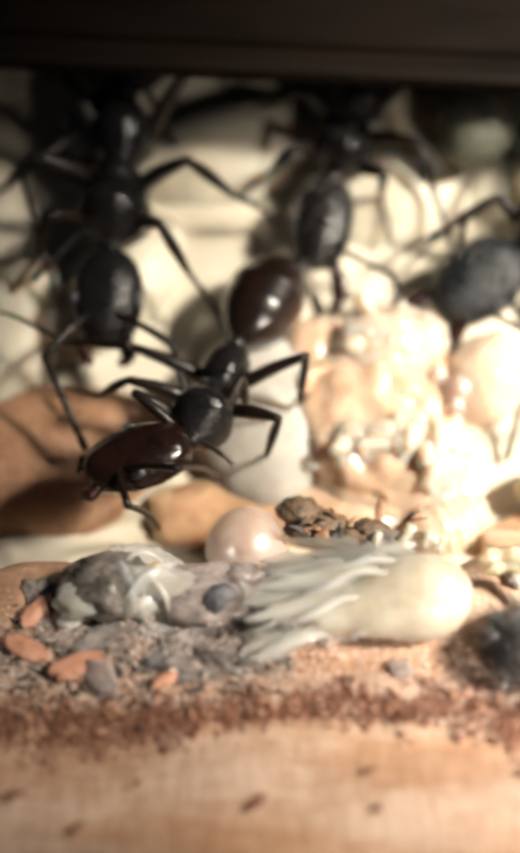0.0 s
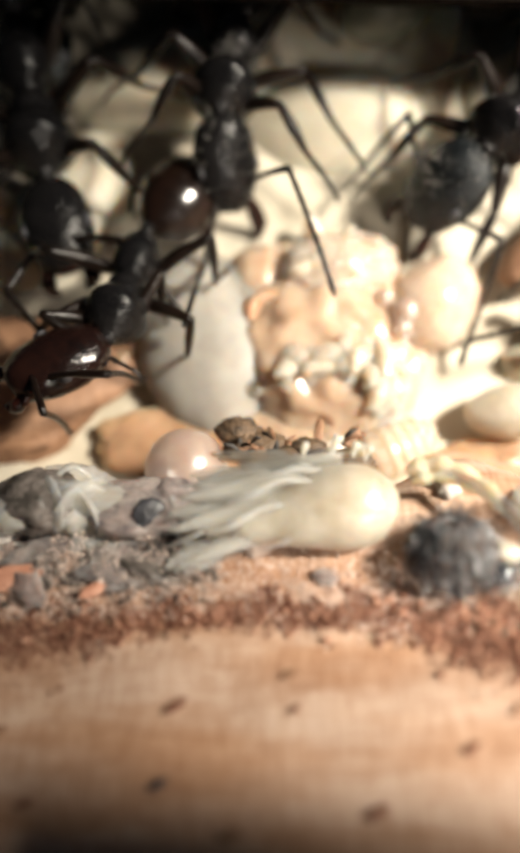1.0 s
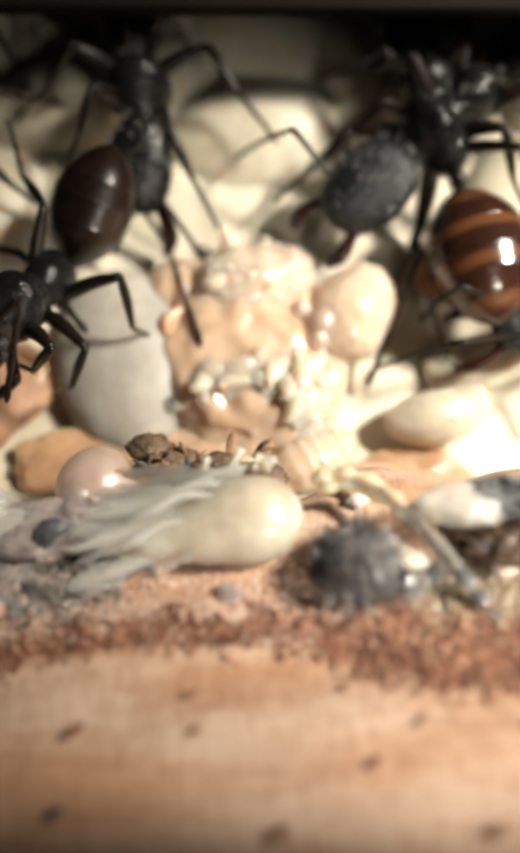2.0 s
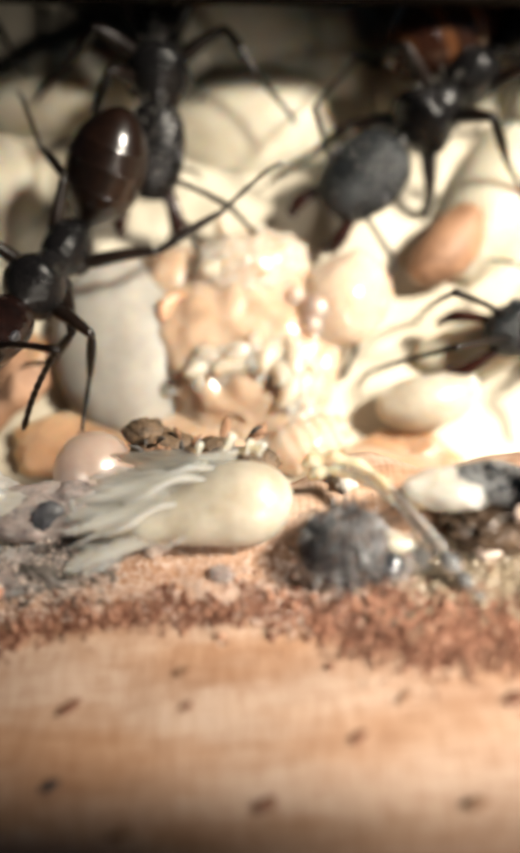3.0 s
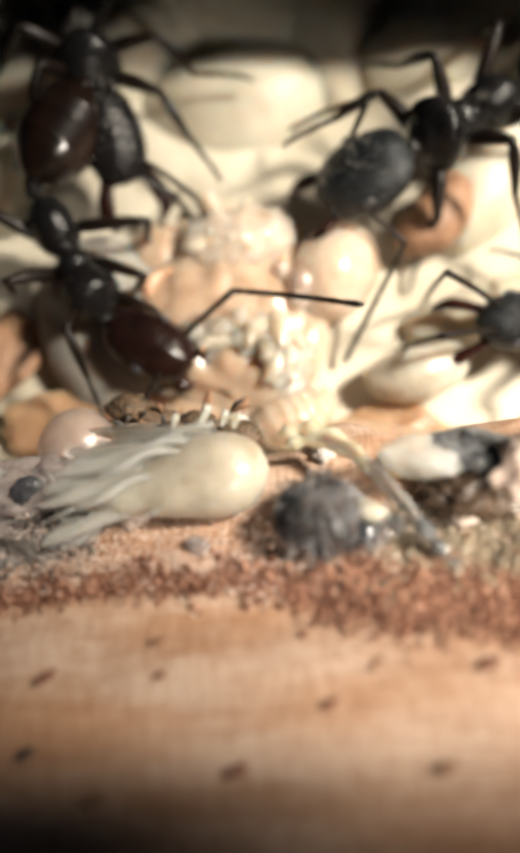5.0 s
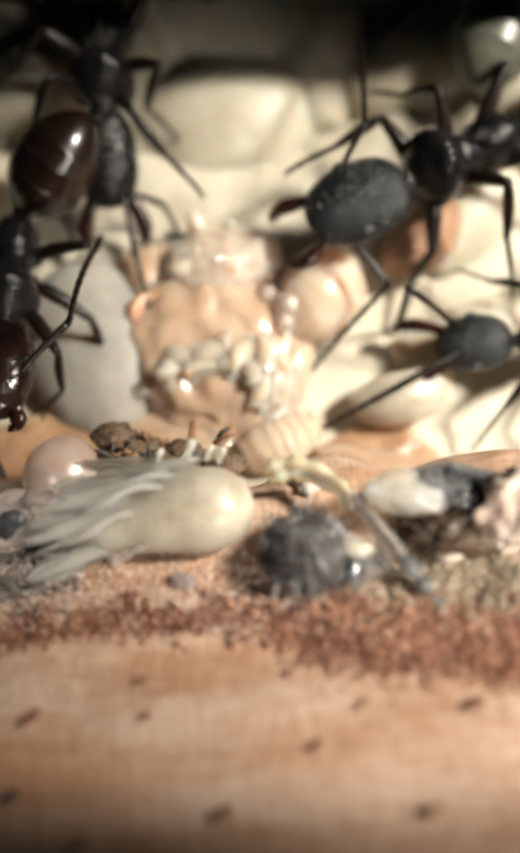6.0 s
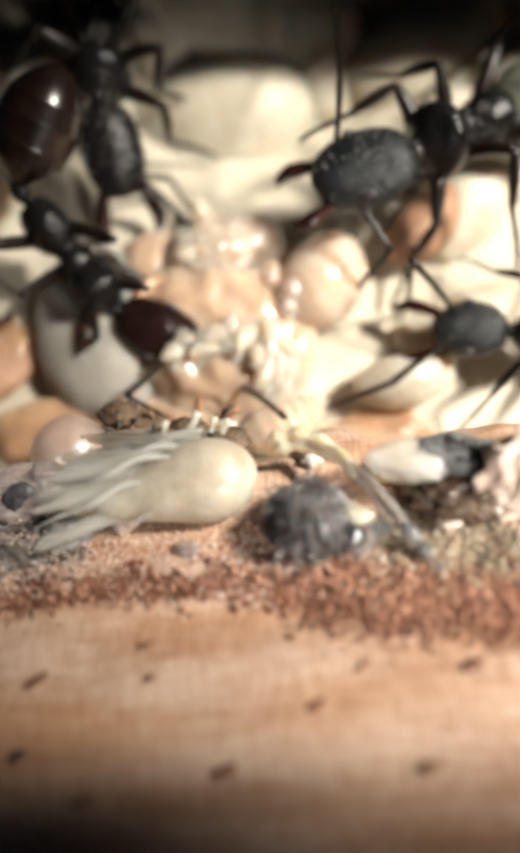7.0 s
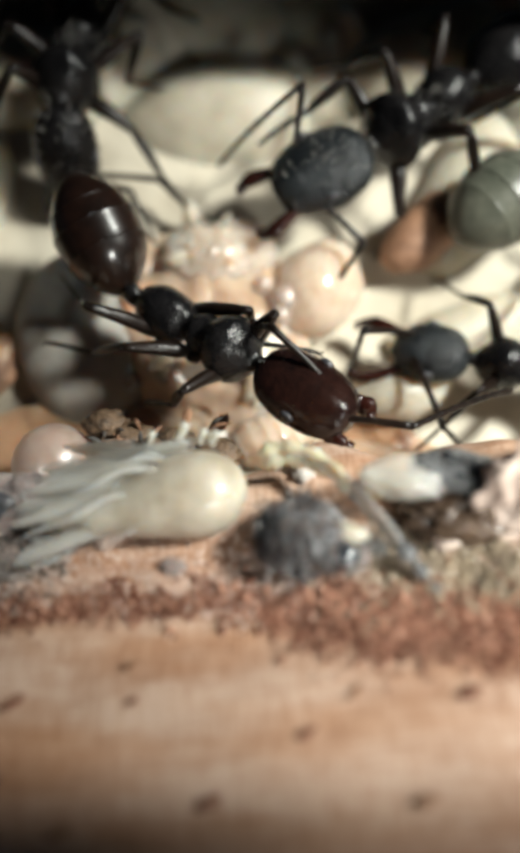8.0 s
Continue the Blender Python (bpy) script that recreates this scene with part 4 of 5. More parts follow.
    for i in range(16):
        x = rnd.uniform(-0.2, 2.0)
        y = rnd.uniform(-0.6, 0.5)
        q = rnd.uniform(0.16, 0.34)
        part("drop", ball((1.3 * q, 0.8 * q, 0.6 * q), 0.1, 1, 3, i), GLASS if i % 3 == 0 else SLATE, pod, "clear wet drop" if i % 3 == 0 else "dark wet drop", at(x, y, 1.95 - 0.1 * x - 0.5 * y * y, 0, 0, 30 * i))
    tagged(link("wood_chip", ball((1.7, 0.7, 2.3), 0.4, 0.8, 5, 21), DUST, None, "", on_ledge(10.3, 16.6, 1.0, 10, -12, 8)), "upright pinkish chip of wood on the ledge", "wood chip")
    tagged(link("bark_piece", ball((6.5, 3.6, 1.2), 0.25, 0.4, 4, 61), BARK, None, "", slope(-16.0, 2.2, 12, 0.3)), "dark brown slab of wood lying in the hollow", "wood piece")
    # grey dead scrap at the far end of the row
    scrap = thing("dead_insect", "grey crumpled dead insect scrap on the ledge", "debris", on_ledge(-10.4, 18.4))
    part("body", ball((1.7, 1.25, 0.95), 0.14, 0.8, 5, 41), OLIVE, scrap, "", at(0, 0, 0.6))
    part("lobe", ball((1.1, 0.8, 0.6), 0.15, 0.7, 4, 42), VEIL, scrap, "milky lobe", at(0.9, -0.4, 0.6))
    part("lobe", ball((0.9, 0.7, 0.5), 0.15, 0.7, 4, 43), VEIL, scrap, "milky lobe", at(-0.9, -0.6, 0.7))
    for i in range(4):
        part("wing", tube([(0, 0, 0), (1.0, 0.1, 0.2), (2.2, 0.0, -0.2)], (0.2, 0.55, 0.5, 0.2), 10, 5, 0.2), VEIL, scrap, "crumpled clear wing", at(-0.2 + 0.3 * i, 0.6 - 0.5 * i, 1.1, 10 * i, 0, -60 + 35 * i))
    for i in range(3):
        part("limb", tube([(0.2 * i, 0.3 * i, 0.9), (1.0 + 0.4 * i, 0.9 - 0.7 * i, 1.5), (2.2, 0.6 - 0.9 * i, 0.6)], (0.13, 0.10, 0.06), 7, 5), VEIL, scrap)
    rnd = random.Random(15)
    for i in range(16):
        x = -12 + 1.3 * i + rnd.uniform(-0.4, 0.4)
        y = rnd.uniform(15.2, 17.0) if i % 2 else rnd.uniform(17.5, 19.3)
        s = rnd.uniform(0.35, 0.8)
        mat = (GREY, LILAC, CHAFF, DUST)[i % 4]
        label = ("grey crumb of debris on the ledge", "lilac-grey scrap of skin on the ledge", "straw-coloured crumb on the ledge", "pink crumb of wood on the ledge")[i % 4]
        tagged(link("crumb", ball((s, 0.7 * s, 0.5 * s), 0.4, 0.9, 3, 50 + i), mat, None, "", on_ledge(x, y, 0.2 * s, rnd.uniform(0, 180))), label, "crumb", "crumbs along the ledge")
    # dark shaggy heap behind the row
    heap = thing("debris_heap", "dark shaggy heap of leg scraps and chaff", "debris", at(-1.2, 21.3, -1.75))
    for i, (x, y, z, a, b, c) in enumerate([(-1.9, 1.0, 0.2, 1.1, 0.8, 0.8), (-0.6, 0.3, 0.3, 1.0, 0.7, 0.7), (0.7, 0.0, 0.6, 1.0, 0.7, 0.7), (1.7, -0.2, 0.9, 0.8, 0.6, 0.7), (-2.6, 1.6, 0.4, 0.8, 0.6, 0.8), (-1.2, 0.1, 0.5, 0.6, 0.5, 0.6), (0.1, 0.7, 0.6, 0.7, 0.5, 0.5)]):
        part("clod", ball((1.1 * a, b, 0.75 * c), 0.22, 0.9, 4, 70 + i), (HUSK, HUSK, OLIVE, HUSK, HUSK, MURK, HUSK)[i], heap, "", at(x, y, z))
    for i in range(16):
        x, y, z = rnd.uniform(-2.9, 2.2), rnd.uniform(-0.3, 1.2), rnd.uniform(0.3, 0.9)
        n, a = rnd.uniform(0.4, 1.0), rnd.uniform(0, 6.28)
        c, d = n * math.cos(a), 0.6 * n * math.sin(a)
        up = rnd.uniform(-0.2, 0.7)
        bm = tube([(0, 0, 0), (0.5 * c, 0.5 * d, 0.6 * up + 0.1), (c, d, up)], (0.04, 0.08, 0.10, 0.06, 0.02), 6, 4)
        part("splinter" if i % 2 == 0 else "leg_scrap", bm, BARK if i % 2 == 0 else MURK, heap, "brown splinter" if i % 2 == 0 else "", at(x, y, z))
    for i in range(6):
        bm = ball((rnd.uniform(0.3, 0.6), rnd.uniform(0.15, 0.3), 0.05), 0.3, 1.1, 4, 300 + i)
        part("flake", bm, BARK, heap, "thin brown ragged flake", at(rnd.uniform(-3.0, 2.2), rnd.uniform(-0.2, 1.5), rnd.uniform(0.5, 0.9), rnd.uniform(-14, 14), rnd.uniform(-14, 14), rnd.uniform(0, 180)))


# ---- frass, dust and specks on the wood ----
def grains(name, material, label, category, count, place, sizes, seed, needle=0.0, lift=0.0):
    rnd = random.Random(seed)
    cos = []
    faces = []
    base = bmesh.new()
    bmesh.ops.create_icosphere(base, subdivisions=1, radius=1.0)
    bv = [v.co.copy() for v in base.verts]
    bf = [[v.index for v in f.verts] for f in base.faces]
    base.free()
    for i in range(count):
        x, y = place(rnd)
        s = rnd.uniform(*sizes) * (1.6 if rnd.random() < 0.12 else 1)
        r = Euler((rnd.uniform(0, 6), rnd.uniform(0, 6), rnd.uniform(0, 6))).to_matrix()
        o = Vector((x, y, ledge_height(x, y) + 0.3 * s + rnd.uniform(0, lift)))
        sc = Vector((1, rnd.uniform(0.5, 0.9), rnd.uniform(0.4, 0.8))) * s
        if needle:
            r = Euler((rnd.gauss(0, 0.45), rnd.gauss(0, 0.45), 0)).to_matrix()
            sc = Vector((0.3, 0.3, rnd.uniform(0.6, 1.3))) * s * 1.2
        k = len(cos)
        for v in bv:
            q = Vector((v.x * sc.x, v.y * sc.y, v.z * sc.z)) * rnd.uniform(0.75, 1.25)
            cos.append(((r @ q) + o) * U)
        faces += [[k + a for a in f] for f in bf]
    me = bpy.data.meshes.new(name)
    me.from_pydata(cos, [], faces)
    me.materials.append(material)
    return tagged(new(name, me), label, category, "", "stuff")


CLUMPS = [-16 + 0.62 * i + 0.25 * math.sin(3.7 * i) for i in range(49)]


BEND = ((-16, 13.9), (-10, 13.8), (-7, 14.1), (-4, 14.4), (0, 14.3), (2.5, 13.8), (5, 13.2), (10, 12.4), (14, 12.0))


def frass_line(x):
    for (a, p), (b, q) in zip(BEND, BEND[1:]):
        if x <= b:
            return p + (q - p) * (x - a) / (b - a) + 0.16 * math.sin(1.9 * x) + 0.1 * math.sin(4.3 * x)
    return BEND[-1][1]


def build_frass():
    def strip(rnd):
        x = rnd.choice(CLUMPS) + rnd.gauss(0, 0.2) if rnd.random() < 0.5 else rnd.uniform(-16, 14)
        mid = frass_line(x)
        wide = 0.2 + 0.10 * (1 + math.sin(x * 1.9)) + (0.28 if x < -7 or x > 3 else 0)
        return x, rnd.gauss(mid, wide)

    def scatter(rnd):
        return rnd.uniform(-16, 14), 14.2 + abs(rnd.gauss(0, 1.5))

    def grey(rnd):
        x = rnd.uniform(-14, 13)
        return x, rnd.gauss(16.8, 0.7)

    def sand(rnd):
        return rnd.gauss(7.6, 2.0), rnd.gauss(14.9, 0.8)

    def right(rnd):
        x = rnd.gauss(6.0, 2.4)
        return x, frass_line(x) + 0.3 + rnd.gauss(0, 0.6)
    grains("frass", FRASS, "red-brown crumbly frass in a line along the wood", "frass", 12000, strip, (0.025, 0.085), 1)
    grains("wood_dust", DUST, "pinkish wood dust between frass and brood", "wood dust", 11000, scatter, (0.02, 0.055), 2)
    grains("wood_fibre", FIBRE, "short tan wood fibres standing in the frass", "wood fibre", 1500, strip, (0.06, 0.15), 7, 3.2)
    grains("wood_fibre", FIBRE, "short tan wood fibres over dark frass", "wood fibre", 1500, right, (0.06, 0.17), 8, 3.2)
    grains("grey_grit", MURK, "grey-black grit under the row of brood", "grit", 240, grey, (0.03, 0.09), 3)
    grains("frass", FRASS, "coarse dark brown frass heap on the wood", "frass", 2600, right, (0.03, 0.13), 4)
    grains("sand", SAND, "olive-grey glittering grit beside the pod", "grit", 1600, sand, (0.05, 0.15), 5)
    def haze(rnd):
        return rnd.gauss(3.6, 2.2), rnd.gauss(14.4, 0.5)
    grains("wood_dust", DUST, "pink wood dust lying over dark frass", "wood dust", 2200, haze, (0.03, 0.07), 9)
    def left(rnd):
        return rnd.uniform(-14, -4), rnd.gauss(16.0, 0.7)
    grains("wood_dust", DUST, "pink wood dust strewn over skin scraps", "wood dust", 3000, left, (0.02, 0.06), 10, 0.0, 0.25)
    grains("grey_grit", OLIVE, "dark olive grit strewn over skin scraps", "grit", 900, left, (0.03, 0.1), 11, 0.0, 0.25)
    rnd = random.Random(6)
    spots = [(-5.19, 11.33), (-1.79, 12.23), (-1.67, 11.18), (-5.48, 9.11), (3.23, 10.02), (4.65, 11.13), (7.73, 10.92), (-10.4, 10.6), (-9.2, 8.6), (6.3, 8.2), (0.6, 8.4), (-3.3, 7.8), (9.5, 9.0), (-12.5, 11.5)]
    for i, (x, y) in enumerate(spots):
        s = rnd.uniform(0.17, 0.3)
        tagged(link("speck", ball((1.3 * s, 0.55 * s, 0.22 * s), 0.8, 2.0, 3, i), SLATE if i == 3 else (BARK if i % 2 else FRASS), None, "", on_ledge(x, y, 0.02, rnd.uniform(0, 40))), "blue-grey chip lying on the bare wood" if i == 3 else "flat dark brown speck stuck on the bare wood", "speck", "specks on the wood")


# ---- what moves ----
def glide(rows, step=0.1):
    """Rows (t, numbers) from 0 to 8 s, without overshoot between the given ones."""
    ts = np.array([row[0] for row in rows])
    vs = np.array([row[1:] for row in rows], float)
    if len(ts) == 1:
        return [(0.0, vs[0]), (8.0, vs[0])]
    d = np.diff(vs, axis=0) / np.diff(ts)[:, None]
    k = np.zeros_like(vs)
    both = d[:-1] * d[1:] > 0
    k[1:-1][both] = (2 * d[:-1] * d[1:])[both] / (d[:-1] + d[1:])[both]
    out = []
    for n in range(int(round(8.0 / step)) + 1):
        t = n * step
        i = int(np.clip(np.searchsorted(ts, t) - 1, 0, len(ts) - 2))
        h = ts[i + 1] - ts[i]
        u = float(np.clip((t - ts[i]) / h, 0, 1))
        a, b = u * u * (3 - 2 * u), u * (1 - u)
        out.append((t, vs[i] * (1 - a) + vs[i + 1] * a + h * b * ((1 - u) * k[i] - u * k[i + 1])))
    return out


def move_body(rig, rows):
    """rows: seconds, then waist, neck, chin and perhaps gaster on the slope."""
    poses = []
    for t, v in glide(rows):
        p = [tuple(v[i:i + 3]) for i in range(0, len(v), 3)]
        poses.append((t, body(rig, *p)))
    rig["nods"] = [p[1] for t, p in poses]
    for i, ob in enumerate((rig["root"], rig["head"], rig["gaster"])[:len(poses[0][1])]):
        walk(ob, [(t, p[i]) for t, p in poses])


def move_limb(rig, name, side, rows):
    """rows: seconds, then the knee or elbow and the tip in the ant's space."""
    limb = rig["limbs"][name, side]
    poses = []
    for i, (t, v) in enumerate(glide(rows)):
        origin = rig["nods"][i] @ (limb["socket"] * U) / U if name == "antenna" and "nods" in rig else None
        poses.append((t, stride(limb, v[:3], v[3:], origin)))
    for i, ob in enumerate(limb["bones"]):
        walk(ob, [(t, p[i]) for t, p in poses])


def fidget(rig, seed, amount):
    """Small swings of every limb about its rest."""
    for n, ((name, side), limb) in enumerate(rig["limbs"].items()):
        k, f = limb["rest"]
        rows = []
        for i in range(17):
            t = 0.5 * i
            a = amount * math.sin(4.4 * t + 1.7 * n + seed)
            b = amount * math.sin(3.1 * t + 2.3 * n + seed)
            rows.append((t, k.x + a, k.y + 0.5 * b, k.z, f.x + 1.6 * a, f.y + b, f.z))
        move_limb(rig, name, side, rows)


def motions(rigs):
    for name, rows in (("left", LEFT), ("striped", STRIPED), ("right", RIGHT), ("greyish", GREYISH)):
        walk(rigs[name]["root"], [(t, slope(x, r, yaw)) for t, x, r, yaw in rows])
    move_body(rigs["walker"], [
        (0.0, -6.72, 6.89, 3.20, -8.16, 1.59, 6.59, -12.10, 0.52, 6.19, -5.60, 9.80, 2.13),
        (0.5, -7.87, 7.40, 3.23, -8.90, 2.24, 6.96, -12.70, 0.73, 7.30, -6.67, 10.35, 2.37),
        (1.0, -8.23, 8.50, 3.26, -9.09, 2.65, 5.83, -12.72, 0.71, 6.35, -6.98, 11.26, 1.94),
        (1.5, -7.67, 8.02, 3.29, -10.01, 3.13, 6.79, -13.31, 2.21, 4.55, -6.10, 10.89, 3.68),
        (2.0, -7.86, 8.03, 3.31, -9.40, 3.55, 7.69, -10.15, 0.65, 10.48, -6.49, 10.92, 4.12),
        (3.3, -6.97, 9.46, 3.39, -8.60, 4.05, 6.50, -10.34, 0.92, 8.49, -5.62, 12.16, 4.89),
        (3.5, -7.13, 9.65, 3.40, -8.70, 4.13, 6.35, -10.45, 0.55, 7.34, -5.87, 12.34, 4.93),
        (3.8, -6.89, 9.11, 4.60, -8.14, 2.83, 5.34, -7.99, -1.07, 6.61, -5.79, 12.20, 4.97),
        (4.0, -6.56, 9.37, 5.00, -6.75, 2.93, 5.18, -6.03, -0.99, 4.03, -5.54, 12.48, 5.39),
        (4.2, -8.71, 8.95, 4.40, -6.00, 3.09, 4.59, -2.64, 0.73, 3.58, -7.40, 11.70, 5.92),
        (4.5, -9.11, 9.15, 4.16, -5.63, 4.29, 1.75, -1.57, 2.99, 1.20, -8.60, 12.41, 4.29),
        (4.7, -7.81, 9.22, 4.00, -4.39, 4.22, 1.78, -0.25, 2.95, 1.20, -7.38, 12.49, 4.05),
        (5.8, -8.61, 9.50, 3.40, -8.15, 3.76, 6.31, -7.95, -0.29, 6.92, -6.68, 12.16, 4.56),
        (6.0, -8.31, 9.55, 3.40, -7.92, 3.76, 6.23, -7.92, -0.28, 6.88, -6.41, 12.12, 4.49),
        (6.2, -8.05, 9.48, 3.40, -7.41, 3.49, 5.70, -6.79, -0.45, 6.66, -6.36, 12.12, 4.58),
        (6.5, -7.73, 9.72, 3.60, -5.72, 3.90, 1.68, -3.87, -0.02, 1.20, -6.96, 12.82, 4.40),
        (7.0, -8.12, 9.64, 4.20, -4.28, 5.02, 1.86, 0.15, 3.11, 1.20, -7.23, 12.57, 5.97),
        (7.5, -5.67, 8.59, 4.60, -1.08, 4.08, 4.12, 2.44, 1.81, 3.39, -6.45, 11.21, 6.60),
        (8.0, -2.53, 4.88, 4.80, 2.43, 1.25, 6.75, 5.64, -1.21, 7.46, -4.33, 7.63, 5.07)])
    move_body(rigs["eater"], [
        (0.0, 10.84, 16.31, 3.30, 5.59, 12.70, 2.24, 2.76, 10.32, 1.20),
        (0.5, 10.71, 15.24, 3.30, 5.84, 11.28, 4.77, 3.20, 10.38, 1.76),
        (1.0, 9.61, 17.38, 3.30, 5.93, 12.24, 4.58, 3.67, 11.11, 1.35),
        (1.5, 10.08, 15.95, 3.30, 5.87, 11.45, 5.19, 3.53, 10.97, 1.86),
        (2.0, 11.01, 17.49, 3.30, 6.52, 12.93, 4.14, 3.19, 10.36, 2.38),
        (3.5, 11.52, 18.18, 3.30, 6.96, 13.66, 2.68, 3.63, 10.98, 1.20),
        (3.8, 11.76, 16.28, 3.30, 7.20, 11.77, 4.01, 3.98, 9.96, 2.23),
        (4.0, 11.69, 16.38, 3.30, 7.23, 11.82, 4.31, 3.90, 9.76, 2.84),
        (4.2, 11.68, 14.86, 3.30, 6.99, 10.93, 5.36, 3.71, 9.48, 3.38),
        (4.5, 12.24, 14.76, 3.30, 7.23, 10.90, 4.58, 4.05, 10.06, 2.12),
        (6.0, 13.23, 13.45, 3.30, 7.79, 10.32, 4.82, 3.93, 9.00, 3.93),
        (6.5, 13.28, 12.40, 3.30, 7.88, 9.55, 5.37, 4.00, 8.24, 4.46),
        (7.0, 13.07, 13.95, 3.30, 8.02, 10.61, 5.52, 3.81, 9.56, 4.69),
        (7.5, 11.62, 14.55, 3.30, 6.61, 11.39, 5.86, 2.74, 9.93, 4.88),
        (8.0, 11.26, 15.79, 3.30, 6.46, 11.68, 4.58, 2.45, 10.09, 3.59)])
    move_body(rigs["behind"], [
        (0.0, -0.65, 21.93, 3.00, -2.83, 15.92, 2.12, -3.30, 11.41, 1.20),
        (0.5, -1.24, 20.27, 3.00, -4.52, 14.74, 3.52, -3.76, 11.03, 1.57),
        (1.0, -4.57, 19.49, 3.00, -5.22, 13.41, 5.05, -4.64, 11.01, 1.77),
        (1.5, -5.25, 20.41, 3.00, -4.25, 14.18, 4.36, -4.10, 10.17, 2.14),
        (2.0, -5.48, 20.95, 3.00, -4.59, 14.69, 4.29, -4.81, 10.67, 2.06),
        (3.5, -3.45, 20.86, 3.00, -3.43, 14.61, 4.60, -4.08, 10.69, 2.48),
        (3.8, -3.94, 20.63, 3.00, -3.61, 14.46, 4.85, -4.06, 10.68, 2.74),
        (4.0, -3.98, 20.52, 3.00, -3.63, 14.34, 4.85, -4.32, 10.65, 2.82),
        (4.2, -5.95, 19.72, 3.00, -5.10, 13.69, 5.14, -4.77, 10.84, 2.22),
        (4.5, -7.59, 19.75, 3.00, -5.93, 13.84, 4.99, -4.14, 10.59, 2.85),
        (6.0, -4.64, 20.60, 3.00, -4.87, 14.29, 4.32, -4.35, 9.21, 1.79),
        (6.5, -4.53, 19.88, 3.00, -4.65, 13.61, 4.53, -3.59, 8.59, 2.09),
        (7.0, -5.35, 20.62, 3.00, -5.23, 14.25, 4.03, -4.13, 10.38, 1.71),
        (7.5, -6.22, 19.66, 3.00, -5.57, 13.57, 5.02, -4.69, 11.47, 1.61),
        (8.0, -5.73, 19.92, 3.00, -6.43, 13.71, 4.61, -6.32, 11.95, 1.20)])
    move_limb(rigs["eater"], "front", -1, [
        (0, 2.63, -2.26, 4.24, 8.86, -3.00, 3.08), (0.5, 3.02, -2.85, 2.24, 6.97, -3.14, -0.52),
        (1, 2.52, -3.09, 2.37, 6.36, -3.93, -0.50), (1.5, 1.51, -2.82, 3.82, 6.65, -3.60, -0.39),
        (2, 3.24, -2.70, 2.20, 8.30, -3.49, -0.43), (3.5, 3.50, -2.49, 2.36, 7.23, -4.27, 0.93),
        (3.8, 3.14, -2.78, 2.32, 5.95, -4.47, -0.71), (4, 3.22, -2.70, 2.11, 7.05, -4.27, 0.28),
        (4.2, 2.59, -2.64, 3.82, 7.91, -2.83, -0.43), (4.5, 2.43, -3.02, 3.13, 6.77, -4.27, 0.92),
        (6, 2.33, -2.99, 3.33, 8.28, -3.52, 0.42), (6.5, 2.33, -2.99, 3.30, 8.00, -3.49, -0.06),
        (7, 1.97, -2.86, 3.74, 6.81, -3.88, 0.35), (7.5, 2.09, -2.78, 3.84, 7.56, -3.02, -0.60),
        (8, 1.75, -2.86, 3.77, 8.33, -3.94, 0.47)])
    move_limb(rigs["eater"], "antenna", 1, [
        (0, 4.67, 3.86, 3.01, 8.90, 7.68, 1.90), (0.5, 3.81, 2.69, 1.30, 9.99, 10.01, -2.30),
        (1, 4.49, 2.78, 0.84, 10.44, 5.00, -2.85), (1.5, 5.12, 2.31, -0.70, 10.44, 6.62, -4.33),
        (2, 5.73, 3.51, 1.35, 11.10, 5.82, -1.60), (3.5, 7.13, 3.44, 1.78, 12.13, 4.99, 1.41),
        (3.8, 5.96, 3.14, 1.14, 10.43, 3.56, -1.55), (4, 5.34, 3.15, 1.74, 10.40, 3.90, -1.10),
        (4.2, 5.36, 3.06, 0.45, 6.80, 2.68, -3.53), (4.5, 4.63, 2.73, 0.85, 9.19, 5.47, -2.18),
        (6, 5.53, 3.26, 1.42, 8.40, 3.81, -2.91), (6.5, 4.71, 3.17, 1.86, 7.93, 4.01, -2.67),
        (7, 5.56, 2.78, 1.08, 5.90, 2.54, -3.53), (7.5, 5.66, 3.13, 0.44, 10.42, 2.23, -2.43),
        (8, 5.52, 2.82, 1.54, 8.76, 3.43, -2.49)])
    move_limb(rigs["eater"], "front", 1, [
        (0.5, 3.26, 2.05, 0.94, 6.68, 3.51, -1.74), (1, 3.52, 1.73, 0.97, 7.87, 2.74, -2.26),
        (1.5, 3.24, 1.99, 0.86, 6.75, 3.06, -2.27), (6, 2.55, 2.69, 1.13, 4.12, 4.20, -1.87),
        (6.5, 2.33, 2.80, 1.19, 5.37, 4.98, -1.46), (7, 2.53, 2.56, 0.94, 4.04, 3.66, -2.85),
        (7.5, 2.46, 2.45, 0.76, 2.30, 2.85, -2.62), (8, 2.79, 2.49, 1.01, 3.48, 2.64, -1.43)])
